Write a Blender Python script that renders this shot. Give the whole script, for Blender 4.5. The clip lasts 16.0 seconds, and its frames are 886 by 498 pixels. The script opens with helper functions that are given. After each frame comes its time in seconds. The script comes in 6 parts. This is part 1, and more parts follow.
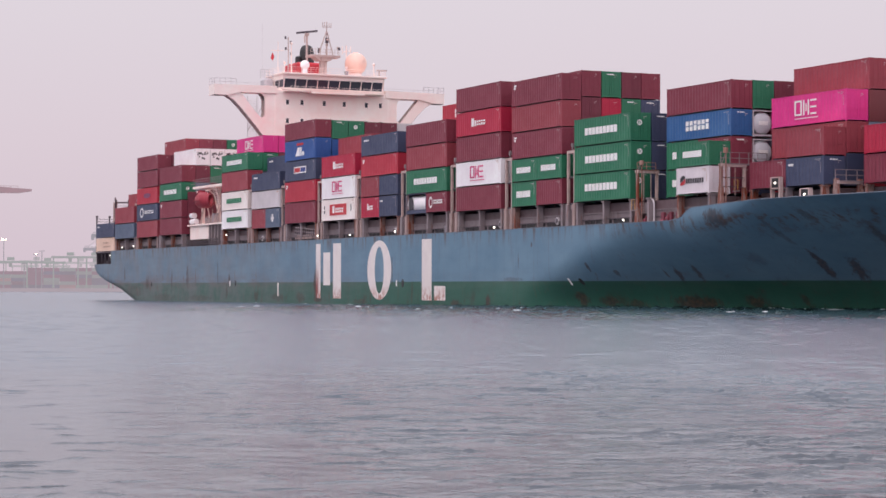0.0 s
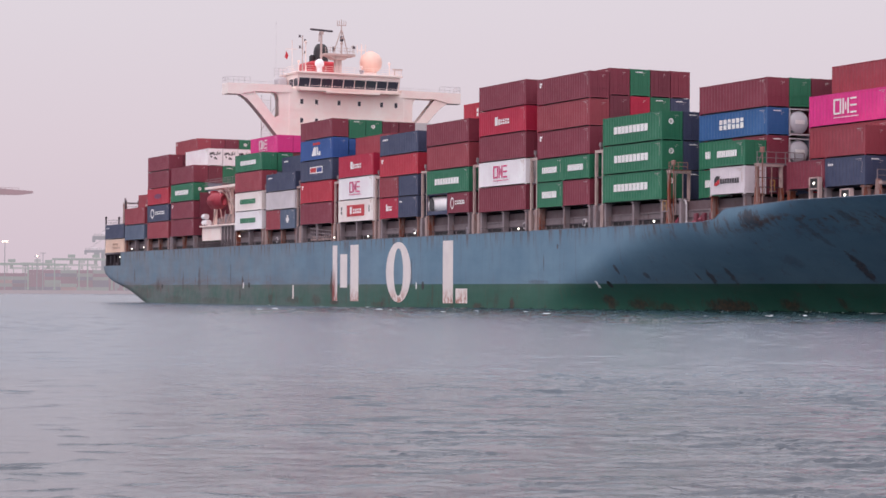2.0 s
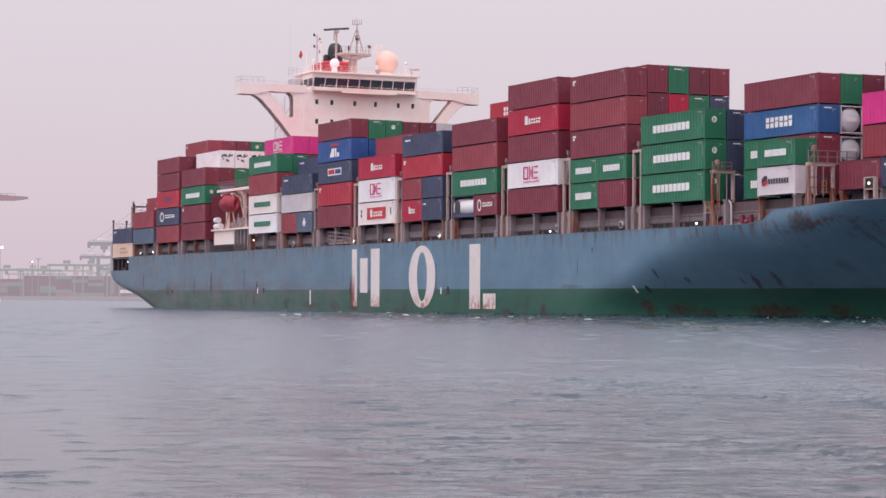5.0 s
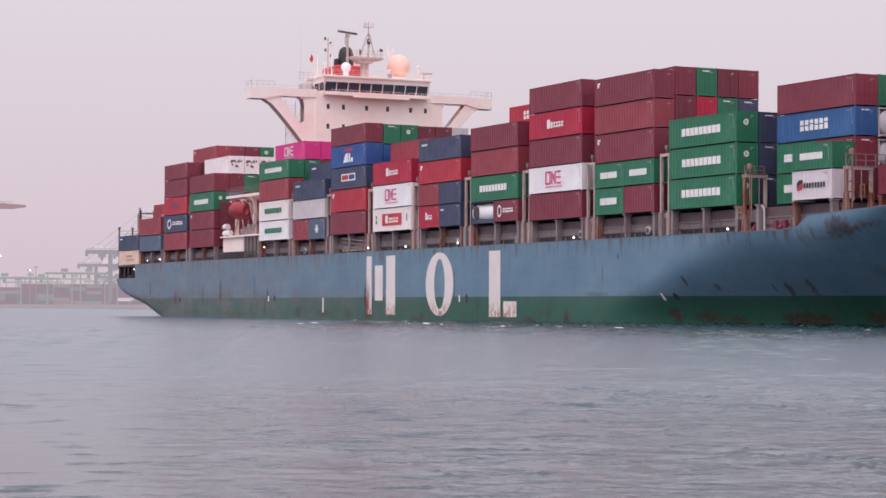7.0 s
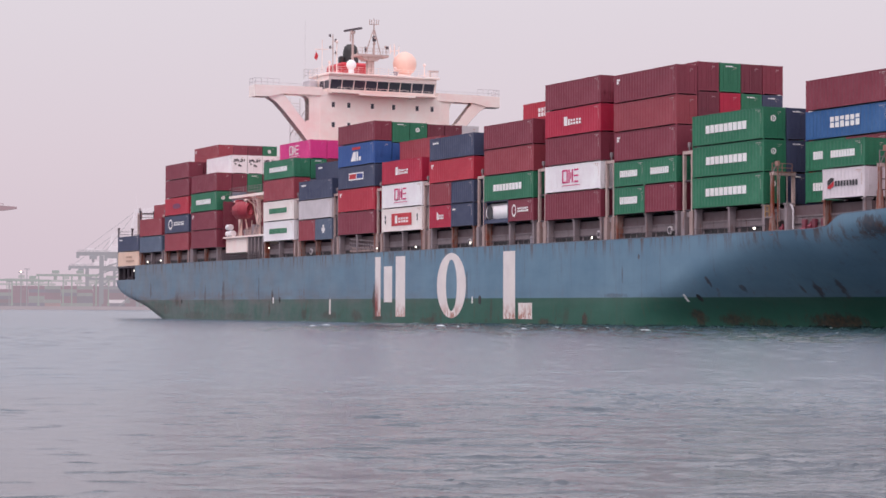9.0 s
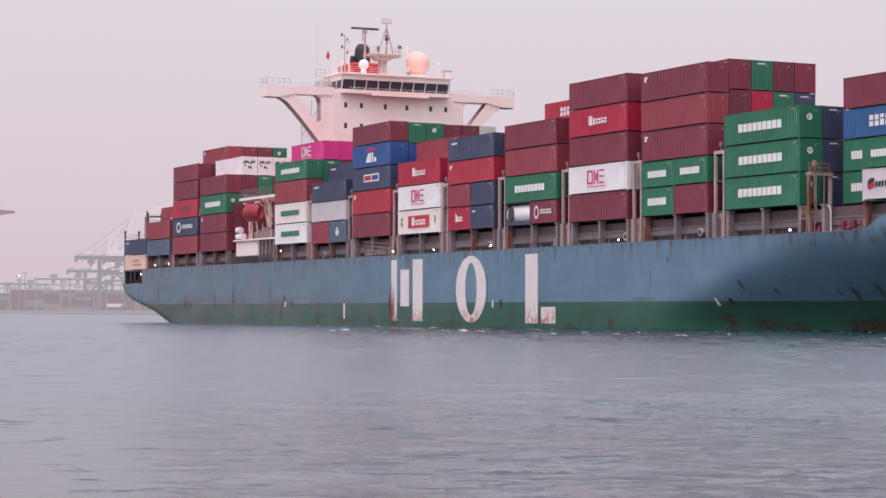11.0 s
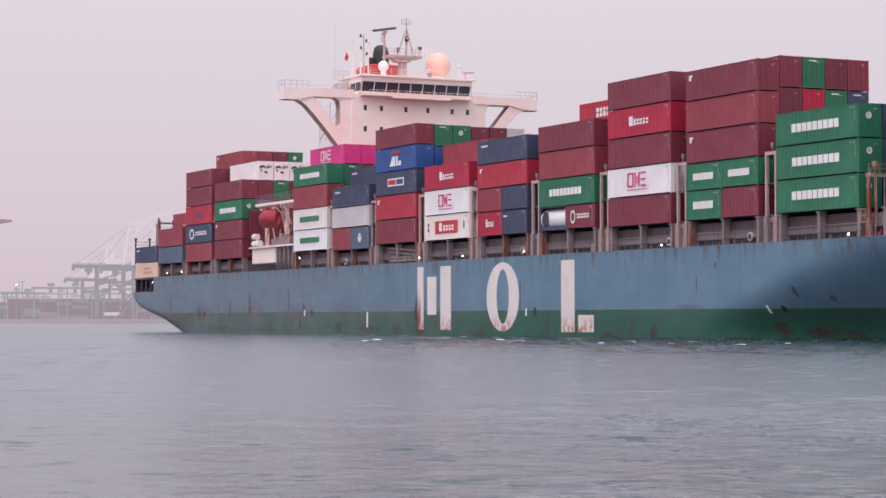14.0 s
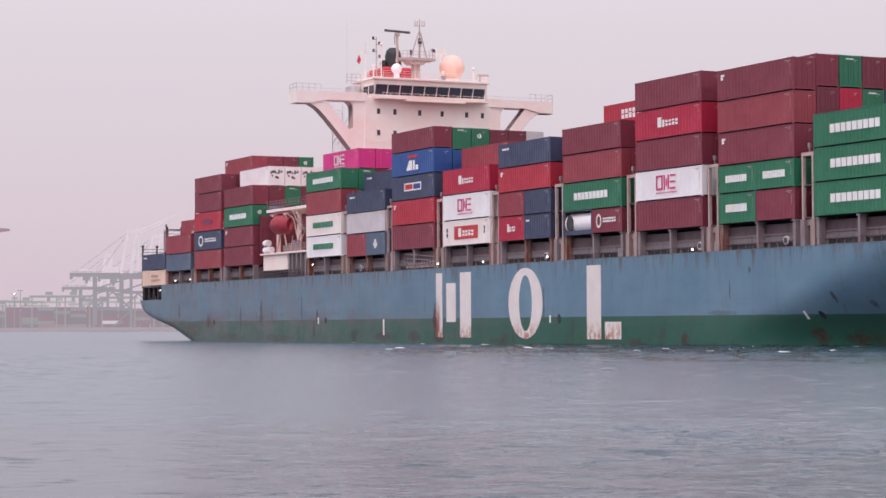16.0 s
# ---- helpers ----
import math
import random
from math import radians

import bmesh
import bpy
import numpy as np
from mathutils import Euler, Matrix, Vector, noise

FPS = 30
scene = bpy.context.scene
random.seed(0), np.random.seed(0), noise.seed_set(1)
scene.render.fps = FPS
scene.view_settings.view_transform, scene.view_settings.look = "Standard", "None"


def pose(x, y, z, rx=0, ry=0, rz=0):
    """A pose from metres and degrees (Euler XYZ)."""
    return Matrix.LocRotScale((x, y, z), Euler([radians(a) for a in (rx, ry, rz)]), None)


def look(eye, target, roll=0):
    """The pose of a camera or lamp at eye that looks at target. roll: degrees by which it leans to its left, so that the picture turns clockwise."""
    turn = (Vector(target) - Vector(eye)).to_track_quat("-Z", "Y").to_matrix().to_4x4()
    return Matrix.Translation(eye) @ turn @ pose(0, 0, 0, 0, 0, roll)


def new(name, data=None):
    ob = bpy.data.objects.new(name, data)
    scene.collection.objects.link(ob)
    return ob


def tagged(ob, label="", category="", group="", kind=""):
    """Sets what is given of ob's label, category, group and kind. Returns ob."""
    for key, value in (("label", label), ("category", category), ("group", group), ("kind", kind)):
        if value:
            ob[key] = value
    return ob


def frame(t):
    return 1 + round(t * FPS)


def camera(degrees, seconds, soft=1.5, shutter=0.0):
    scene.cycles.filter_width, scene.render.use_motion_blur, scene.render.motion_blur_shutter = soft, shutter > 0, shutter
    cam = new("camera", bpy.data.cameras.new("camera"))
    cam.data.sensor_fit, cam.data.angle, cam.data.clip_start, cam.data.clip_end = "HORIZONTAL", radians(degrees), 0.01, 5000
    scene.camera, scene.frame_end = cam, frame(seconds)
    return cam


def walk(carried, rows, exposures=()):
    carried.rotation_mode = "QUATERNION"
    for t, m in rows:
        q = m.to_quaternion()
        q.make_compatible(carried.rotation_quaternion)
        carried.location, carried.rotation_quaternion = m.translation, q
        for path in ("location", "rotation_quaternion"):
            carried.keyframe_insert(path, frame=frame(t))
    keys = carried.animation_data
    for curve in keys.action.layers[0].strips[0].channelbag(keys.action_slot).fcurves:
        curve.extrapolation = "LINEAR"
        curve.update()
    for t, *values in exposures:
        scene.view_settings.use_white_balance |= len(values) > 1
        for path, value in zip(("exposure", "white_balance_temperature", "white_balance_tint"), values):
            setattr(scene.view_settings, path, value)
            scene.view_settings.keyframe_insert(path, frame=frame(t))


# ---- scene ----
cam = camera(23.68, 16.0, soft=1.6)
# seconds, height, tilt up, bearing, lean
CAM_ROWS = [
    (0, 1.975, 1.1131, 65.1298, 0.113),
    (0.5, 1.944, 1.1490, 65.1183, 0.070),
    (1, 1.924, 1.1871, 65.1254, 0.103),
    (1.5, 1.906, 1.2095, 65.1322, 0.129),
    (2, 1.899, 1.1995, 65.1591, 0.267),
    (2.5, 1.877, 1.1945, 65.1495, 0.256),
    (3, 1.850, 1.2029, 65.1343, 0.250),
    (3.5, 1.842, 1.1939, 65.1175, 0.327),
    (4, 1.818, 1.2332, 65.0624, 0.346),
    (6.5, 1.798, 1.5542, 65.0521, 0.128),
    (7, 1.790, 1.5752, 64.9751, 0.214),
    (7.5, 1.798, 1.5267, 64.8946, 0.178),
    (8, 1.792, 1.5603, 64.8310, 0.145),
    (8.5, 1.797, 1.5932, 64.7865, 0.113),
    (9, 1.796, 1.6203, 64.7420, 0.178),
    (11.5, 1.903, 1.7516, 64.6754, 0.063),
    (12, 1.920, 1.7907, 64.6795, -0.021),
    (12.5, 1.934, 1.8308, 64.6798, -0.025),
    (13, 1.950, 1.8597, 64.6674, 0.007),
    (13.5, 1.975, 1.8797, 64.6481, 0.004),
    (14, 2.006, 1.9166, 64.6167, -0.055),
    (14.5, 2.045, 1.9344, 64.6160, -0.205),
    (15, 2.067, 1.9462, 64.6257, -0.313),
    (15.5, 2.067, 2.0283, 64.6001, -0.351),
    (16, 2.080, 2.1010, 64.5611, -0.302),
]
walk(cam, [(t, pose(0, 0, z, 90 + tilt, 0, turn) @ pose(0, 0, 0, 0, 0, lean)) for t, z, tilt, turn, lean in CAM_ROWS],
     exposures=((0, 0.0), (16, 0.0)))
# seconds, place and heading of the ship
SHIP_ROWS = [
    (0, -233.438, 109.910, 0.1500),
    (1, -230.395, 109.897, 0.1685),
    (2, -227.340, 109.870, 0.1879),
    (3, -224.274, 109.831, 0.2080),
    (4, -221.196, 109.780, 0.2289),
    (5, -218.108, 109.720, 0.2507),
    (6, -215.010, 109.652, 0.2732),
    (7, -211.903, 109.577, 0.2965),
    (8, -208.787, 109.496, 0.3206),
    (9, -205.662, 109.412, 0.3455),
    (10, -202.531, 109.324, 0.3712),
    (11, -199.392, 109.236, 0.3977),
    (12, -196.247, 109.147, 0.4249),
    (13, -193.096, 109.060, 0.4530),
    (14, -189.940, 108.976, 0.4819),
    (15, -186.780, 108.896, 0.5115),
    (16, -183.615, 108.821, 0.5520),
]


def ship_pose(row):
    # a slight trim by the head, set to fit the camera's view
    return pose(row[1], row[2], -0.021, 0, 0.04, row[3])


# ---- world and light: pale overcast dusk, low warm light from behind the camera ----
SUN_AZ = radians(-56)      # direction towards the light, from +x
SUN_EL = radians(52)
world = bpy.data.worlds.new("world")
scene.world = world
world.use_nodes = True
wn, wl = world.node_tree.nodes, world.node_tree.links
wn.clear()
w_out = wn.new("ShaderNodeOutputWorld")
w_bg = wn.new("ShaderNodeBackground")
w_sky = wn.new("ShaderNodeTexSky")
w_sky.sky_type = "NISHITA"
w_sky.sun_disc = False
w_sky.sun_elevation = SUN_EL
w_sky.sun_rotation = math.pi / 2 - SUN_AZ
w_sky.dust_density = 4.0
w_co = wn.new("ShaderNodeTexCoord")
w_sep = wn.new("ShaderNodeSeparateXYZ")
w_ramp = wn.new("ShaderNodeValToRGB")
w_ramp.color_ramp.elements[0].position = 0.0
w_ramp.color_ramp.elements[0].color = (7.2, 5.9, 6.75, 1)
w_ramp.color_ramp.elements[1].position = 0.14
w_ramp.color_ramp.elements[1].color = (7.95, 7.12, 7.72, 1)
w_low = w_ramp.color_ramp.elements.new(0.07)
w_low.color = (7.65, 6.5, 7.22, 1)
w_mid = w_ramp.color_ramp.elements.new(0.35)
w_mid.color = (11.8, 11.2, 12.2, 1)
w_top = w_ramp.color_ramp.elements.new(0.8)
w_top.color = (14.2, 13.6, 15.2, 1)
w_mix = wn.new("ShaderNodeMix")
w_mix.data_type = "RGBA"
w_mix.inputs[0].default_value = 0.9
wl.new(w_co.outputs["Generated"], w_sep.inputs[0])
wl.new(w_sep.outputs["Z"], w_ramp.inputs[0])
wl.new(w_sky.outputs[0], w_mix.inputs[6])
wl.new(w_ramp.outputs[0], w_mix.inputs[7])
wl.new(w_mix.outputs[2], w_bg.inputs["Color"])
w_bg.inputs["Strength"].default_value = 0.1
wl.new(w_bg.outputs[0], w_out.inputs[0])

sun_data = bpy.data.lights.new("sun", "SUN")
sun_data.energy = 0.9
sun_data.angle = radians(25)
sun_data.color = (1.0, 0.83, 0.84)
sun = new("sun", sun_data)
sun.matrix_world = look((math.cos(SUN_AZ) * math.cos(SUN_EL) * 500, math.sin(SUN_AZ) * math.cos(SUN_EL) * 500,
                         math.sin(SUN_EL) * 500), (0, 0, 0))


# ---- materials ----
def lin(r, g, b):
    f = lambda c: (c / 255 / 12.92) if c <= 10 else ((c / 255 + 0.055) / 1.055) ** 2.4
    return (f(r), f(g), f(b), 1)


class Nodes:
    """A small builder of node materials."""

    def __init__(self, name):
        self.mat = bpy.data.materials.new(name)
        self.mat.use_nodes = True
        self.n, self.l = self.mat.node_tree.nodes, self.mat.node_tree.links
        self.bsdf = self.n["Principled BSDF"]

    def add(self, kind, **values):
        node = self.n.new("ShaderNode" + kind)
        for key, value in values.items():
            node.inputs[key.replace("_", " ")].default_value = value
        return node

    def link(self, a, b):
        self.l.new(a, b)

    def coords(self, kind="Object", scale=(1, 1, 1)):
        co, mp = self.n.new("ShaderNodeTexCoord"), self.n.new("ShaderNodeMapping")
        mp.inputs["Scale"].default_value = scale
        self.link(co.outputs[kind], mp.inputs[0])
        return mp.outputs[0]

    def noise(self, scale, detail=4, rough=0.6, vec=None):
        node = self.add("TexNoise", Scale=scale, Detail=detail, Roughness=rough)
        if vec is not None:
            self.link(vec, node.inputs["Vector"])
        return node.outputs["Fac"]

    def ramp(self, fac, a, b, ca=(0, 0, 0, 1), cb=(1, 1, 1, 1)):
        node = self.n.new("ShaderNodeValToRGB")
        e = node.color_ramp.elements
        e[0].position, e[1].position, e[0].color, e[1].color = a, b, ca, cb
        self.link(fac, node.inputs[0])
        return node.outputs[0]

    def mix(self, fac, a, b, mode="MIX"):
        node = self.n.new("ShaderNodeMix")
        node.data_type, node.blend_type = "RGBA", mode
        for i, v in ((0, fac), (6, a), (7, b)):
            if isinstance(v, (int, float, tuple)):
                node.inputs[i].default_value = v
            else:
                self.link(v, node.inputs[i])
        return node.outputs[2]

    def math(self, op, a, b=0.0):
        node = self.n.new("ShaderNodeMath")
        node.operation = op
        for i, v in ((0, a), (1, b)):
            if isinstance(v, (int, float)):
                node.inputs[i].default_value = v
            else:
                self.link(v, node.inputs[i])
        return node.outputs[0]

    def bump(self, height, strength=0.3, distance=0.02):
        node = self.add("Bump", Strength=strength, Distance=distance)
        self.link(height, node.inputs["Height"])
        self.link(node.outputs[0], self.bsdf.inputs["Normal"])

    def color(self, c):
        if isinstance(c, tuple):
            self.bsdf.inputs["Base Color"].default_value = c
        else:
            self.link(c, self.bsdf.inputs["Base Color"])

    def rough(self, r):
        if isinstance(r, (int, float)):
            self.bsdf.inputs["Roughness"].default_value = r
        else:
            self.link(r, self.bsdf.inputs["Roughness"])


def painted(name, rgb, rough=0.55, rust=0.25, fade=0.25, scale=1.0, metal=0.0, grime=0.25, stain=(92, 52, 38)):
    """Painted steel: cloudy fading, fine grain, small rust runs."""
    m = Nodes(name)
    base = lin(*rgb)
    pale = tuple(min(1, c * 1.25 + 0.035) for c in base[:3]) + (1,)
    dark = tuple(c * 0.72 for c in base[:3]) + (1,)
    vec = m.coords("Object", (scale, scale, scale))
    rnd = m.n.new("ShaderNodeObjectInfo").outputs["Random"]
    c = m.mix(m.ramp(m.noise(0.35, 5, 0.65, vec), 0.35, 0.75), base, pale)
    c = m.mix(m.math("MULTIPLY", m.ramp(rnd, 0.0, 1.0), fade), c, dark)
    c = m.mix(m.math("MULTIPLY", m.ramp(m.noise(6, 3, 0.6, vec), 0.45, 0.8), grime), c, dark)
    runs = m.noise(1.0, 4, 0.7, m.coords("Object", (2.6 * scale, 2.6 * scale, 0.35 * scale)))
    c = m.mix(m.math("MULTIPLY", m.ramp(runs, 0.62 - 0.16 * max(0, rust - 0.5), 0.78 - 0.16 * max(0, rust - 0.5)), rust), c, lin(*stain))
    m.color(c)
    m.rough(m.ramp(m.noise(2, 3, 0.5, vec), 0.3, 0.8, (rough - 0.1,) * 3 + (1,), (rough + 0.15,) * 3 + (1,)))
    m.bsdf.inputs["Metallic"].default_value = metal
    m.bump(m.noise(9, 3, 0.6, vec), 0.12, 0.02)
    return m.mat


MAT = {
    "maroon": painted("maroon_paint", (126, 43, 62)),
    "maroon2": painted("dark_maroon_paint", (112, 40, 58)),
    "brown": painted("red_brown_paint", (146, 54, 67)),
    "red": painted("red_paint", (178, 36, 60), rust=0.15),
    "crimson": painted("crimson_paint", (176, 20, 60), rust=0.12),
    "green": painted("green_paint", (33, 111, 80), rust=0.12),
    "navy": painted("navy_paint", (58, 66, 94), rust=0.15),
    "slate": painted("slate_blue_paint", (84, 98, 120)),
    "blue": painted("blue_paint", (36, 80, 146), rust=0.1),
    "sky_blue": painted("light_blue_paint", (40, 90, 144), rust=0.1),
    "white": painted("white_paint", (239, 231, 235), rust=0.1, fade=0.08, grime=0.1),
    "dull_white": painted("dull_white_paint", (216, 206, 211), rust=0.15, fade=0.1, grime=0.12),
    "grey_white": painted("grey_white_paint", (198, 190, 194), rust=0.15, fade=0.1),
    "cream_box": painted("cream_box_paint", (238, 222, 218), rust=0.15, fade=0.1, grime=0.12),
    "beige": painted("beige_paint", (228, 196, 176), rust=0.15),
    "pink": painted("magenta_paint", (216, 44, 132), rust=0.03, fade=0.1),
    "cream": painted("cream_ship_paint", (253, 222, 215), rust=0.1, fade=0.0, scale=0.4, grime=0.06),
    "flange": painted("grey_tan_flange_paint", (150, 128, 126), rust=0.4, fade=0.0, scale=0.5),
    "mast_tan": painted("mast_tan_paint", (190, 165, 160), rust=0.9, fade=0.1, scale=1.6, stain=(120, 74, 60)),
    "deck_grey": painted("grey_deck_paint", (146, 138, 146), rust=0.45, fade=0.2),
    "post_grey": painted("pale_grey_post_paint", (138, 125, 129), rust=0.9, fade=0.25, stain=(128, 84, 70)),
    "coaming": painted("stained_coaming_paint", (120, 107, 111), rust=0.85, fade=0.2, scale=0.7, stain=(92, 64, 56)),
    "rust_streaked": painted("orange_rust_streaked_paint", (142, 116, 110), rust=1.6, fade=0.2, scale=1.4, stain=(132, 66, 46)),
    # rusty, and dark because the shade under the boxes is in the colour
    "hatch_shade": painted("shade_dark_rusty_hatch_paint", (92, 72, 76), rust=0.9, fade=0.2, scale=0.8, stain=(84, 50, 44)),
    "rust_post": painted("rusty_post_paint", (162, 138, 134), rust=0.9, fade=0.3, stain=(146, 82, 60)),
    "rust_tan": painted("rusty_tan_paint", (146, 108, 98), rust=0.9, fade=0.3, scale=1.5, stain=(150, 76, 48)),
    "edge_rust": painted("rusty_blue_edge", (96, 110, 126), rust=0.95, fade=0.0, scale=0.8),
    "dark_steel": painted("dark_steel", (76, 66, 74), rust=0.5, fade=0.3),
    "deck_green": painted("deck_green", (74, 92, 84), rust=0.4),
    "funnel_black": painted("funnel_black", (30, 28, 32), rust=0.1),
    "funnel_red": painted("funnel_red", (196, 40, 54), rust=0.1),
    "dome": painted("radome_warm_white", (246, 196, 180), rust=0.05, fade=0.0, grime=0.08),
    # lifeboat red, darkened to hold the shade of the deck above it
    "orange": painted("lifeboat_red", (160, 40, 58), rust=0.2),
    "mark_white": painted("white_lettering_paint", (238, 234, 232), rust=0.05, fade=0.0),
    "mark_faint": painted("worn_white_lettering", (186, 172, 172), rust=0.0, fade=0.0),
    "mark_pink": painted("magenta_lettering", (205, 24, 110), rust=0.0, fade=0.0),
    "mark_red": painted("red_lettering", (190, 40, 50), rust=0.0, fade=0.0),
    "mark_green": painted("green_lettering", (44, 122, 88), rust=0.0, fade=0.0),
    "mark_blue": painted("blue_lettering", (40, 60, 130), rust=0.0, fade=0.0),
    "mark_plum": painted("faded_plum_emblem", (112, 40, 84), rust=0.0, fade=0.0),
    "yellow": painted("rusty_yellow_paint", (176, 132, 64), rust=0.8),
    "mark_tan": painted("tan_lettering", (176, 140, 120), rust=0.0, fade=0.0),
    "mark_black": painted("black_lettering", (50, 48, 54), rust=0.0, fade=0.0),
    "steel_tank": painted("steel_tank", (200, 200, 206), rust=0.1, fade=0.1),
}


def glass_dark():
    m = Nodes("dark_window_glass")
    m.color(lin(62, 62, 74))
    m.rough(0.06)
    m.bsdf.inputs["Specular IOR Level"].default_value = 0.6
    return m.mat


def glow(name, rgb, strength):
    m = Nodes(name)
    m.color(lin(*rgb))
    m.bsdf.inputs["Emission Color"].default_value = lin(*rgb)
    m.bsdf.inputs["Emission Strength"].default_value = strength
    return m.mat


# x, z, half length, half height, lean, strength
SCARS = [(64.30, 4.5, 0.6, 1.6, 12, 0.75), (67.85, 4.1, 0.9, 1.5, 35, 0.7), (44.30, 3.75, 0.5, 0.85, 22, 0.75), (47.50, 3.9, 0.45, 1.05, 24, 0.7), (43.80, 0.8, 3.6, 0.85, 0, 0.75), (51.90, 0.9, 1.5, 0.7, 0, 0.7), (58.55, 1.2, 0.6, 0.7, 0, 0.6),
         (27.70, 1.1, 1.0, 1.0, 0, 0.75), (31.45, 0.9, 1.6, 0.6, 0, 0.6), (35.20, 0.6, 1.6, 0.6, 0, 0.6), (31.85, 4.6, 0.26, 0.6, 0, 0.75), (35.45, 3.85, 0.4, 0.45, 0, 0.6), (42.40, 3.8, 0.25, 0.45, 0, 0.65), (58.3, 9.1, 2.0, 1.1, 0, 0.7),
         (63.90, 7.8, 0.5, 1.5, 0, 0.4), (57.35, 5.2, 1.3, 0.6, 0, 0.3), (70.00, 9.1, 0.9, 0.8, 0, 0.5), (20.1, 7.2, 0.25, 0.35, 0, 0.7), (16.8, 5.5, 0.18, 0.9, 0, 0.6), (8.9, 0.65, 0.8, 0.9, 0, 0.85), (0.0, 0.35, 1.9, 0.5, 0, 0.7),
         (15.3, 3.25, 3.2, 0.3, 0, 0.35), (75.50, 6.5, 0.8, 2.0, 20, 0.6), (81.40, 3.2, 1.4, 1.6, 20, 0.7), (-46.6, 2.6, 0.7, 2.2, 0, 0.9), (-45.6, 0.6, 1.6, 0.5, 0, 0.8), (-83.4, 3.4, 0.5, 1.6, 0, 0.8), (-19.4, 4.5, 0.3, 2.2, 0, 0.55),
         (-127.0, 3.0, 1.2, 1.2, 0, 0.6), (-104.5, 4.2, 0.8, 2.2, 0, 0.6), (-133.0, 1.2, 3.0, 0.8, 0, 0.35), (-30.0, 0.4, 3.0, 0.4, 0, 0.5), (-71.0, 1.0, 1.2, 0.9, 0, 0.6), (-136.0, 1.6, 7.0, 1.3, 0, 0.3), (-118.0, 0.6, 7.0, 0.7, 0, 0.35),
         (-98.0, 0.5, 6.0, 0.6, 0, 0.4), (-61.6, 0.8, 3.5, 0.7, 0, 0.5), (-52.5, 0.9, 2.0, 0.8, 0, 0.5), (-84.6, 1.6, 0.5, 1.6, 0, 0.6), (-89.0, 4.6, 0.3, 2.4, 0, 0.5), (-113.0, 3.4, 0.5, 2.2, 0, 0.5), (-141.0, 4.6, 0.5, 1.6, 0, 0.5),
         (-26.5, 1.0, 0.3, 1.2, 0, 0.5), (-13.0, 1.6, 0.4, 1.4, 0, 0.5)]


def hull_paint():
    """Blue topsides over a green boot-top, rust runs from the deck edge, scrapes at the waterline."""
    m = Nodes("hull_paint")
    co = m.n.new("ShaderNodeTexCoord")
    sep = m.n.new("ShaderNodeSeparateXYZ")
    m.link(co.outputs["Object"], sep.inputs[0])
    z = m.math("MULTIPLY", sep.outputs["Z"], 0.1)
    vec = m.coords("Object", (1, 1, 1))
    cloudy = m.noise(0.12, 5, 0.6, vec)
    blue = m.mix(m.ramp(cloudy, 0.3, 0.75), lin(94, 127, 150), lin(116, 147, 167))
    plates = m.noise(0.5, 4, 0.7, m.coords("Object", (0.25, 0.25, 1.2)))
    blue = m.mix(m.math("MULTIPLY", m.ramp(plates, 0.5, 0.75), 0.3), blue, lin(96, 122, 140))
    green = m.mix(m.ramp(cloudy, 0.3, 0.75), lin(44, 90, 77), lin(56, 101, 88))
    wob = m.math("MULTIPLY", m.math("SUBTRACT", m.noise(0.6, 2, 0.5, vec), 0.5), 0.006)
    c = m.mix(m.ramp(m.math("ADD", z, wob), 0.303, 0.306), green, blue)
    # narrow vertical rust runs
    runs = m.noise(1.0, 5, 0.72, m.coords("Object", (0.55, 0.55, 0.07)))
    fine = m.noise(1.0, 4, 0.7, m.coords("Object", (2.2, 2.2, 0.12)))
    fac = m.math("MULTIPLY", m.ramp(runs, 0.56, 0.7), m.ramp(fine, 0.46, 0.62))
    c = m.mix(m.math("MULTIPLY", fac, 0.55), c, lin(94, 64, 54))
    # worn patches low on the side
    low = m.ramp(z, 0.06, 0.26, (1, 1, 1, 1), (0, 0, 0, 1))
    worn = m.ramp(m.noise(0.33, 5, 0.72, m.coords("Object", (1, 1, 0.6))), 0.54, 0.66)
    c = m.mix(m.math("MULTIPLY", m.math("MULTIPLY", low, worn), 0.6), c, lin(74, 54, 48))
    # grey-brown grime on the after body, thick along the boot-top line; its even grey also paints in distance haze
    aft = m.ramp(m.math("MULTIPLY", sep.outputs["X"], -0.01), 0.2, 0.95)
    grime = m.ramp(m.noise(1.0, 5, 0.7, m.coords("Object", (0.22, 0.22, 0.2))), 0.28, 0.62)
    c = m.mix(m.math("MULTIPLY", m.math("MULTIPLY", aft, grime), 0.62), c, lin(118, 118, 122))
    line = m.math("MULTIPLY", m.ramp(z, 0.17, 0.29), m.ramp(z, 0.31, 0.46, (1, 1, 1, 1), (0, 0, 0, 1)))
    smear = m.ramp(m.noise(1.0, 4, 0.7, m.coords("Object", (0.1, 0.1, 0.9))), 0.4, 0.62)
    c = m.mix(m.math("MULTIPLY", m.math("MULTIPLY", line, smear), m.math("ADD", m.math("MULTIPLY", aft, 0.6), 0.12)), c, lin(110, 98, 98))
    bleed = m.math("MULTIPLY", m.ramp(m.noise(1.0, 4, 0.7, m.coords("Object", (0.8, 0.8, 0.16))), 0.6, 0.7), m.ramp(z, 0.4, 0.7, (1, 1, 1, 1), (0, 0, 0, 1)))
    c = m.mix(m.math("MULTIPLY", m.math("MULTIPLY", bleed, m.math("ADD", aft, 0.15)), 0.7), c, lin(112, 66, 54))
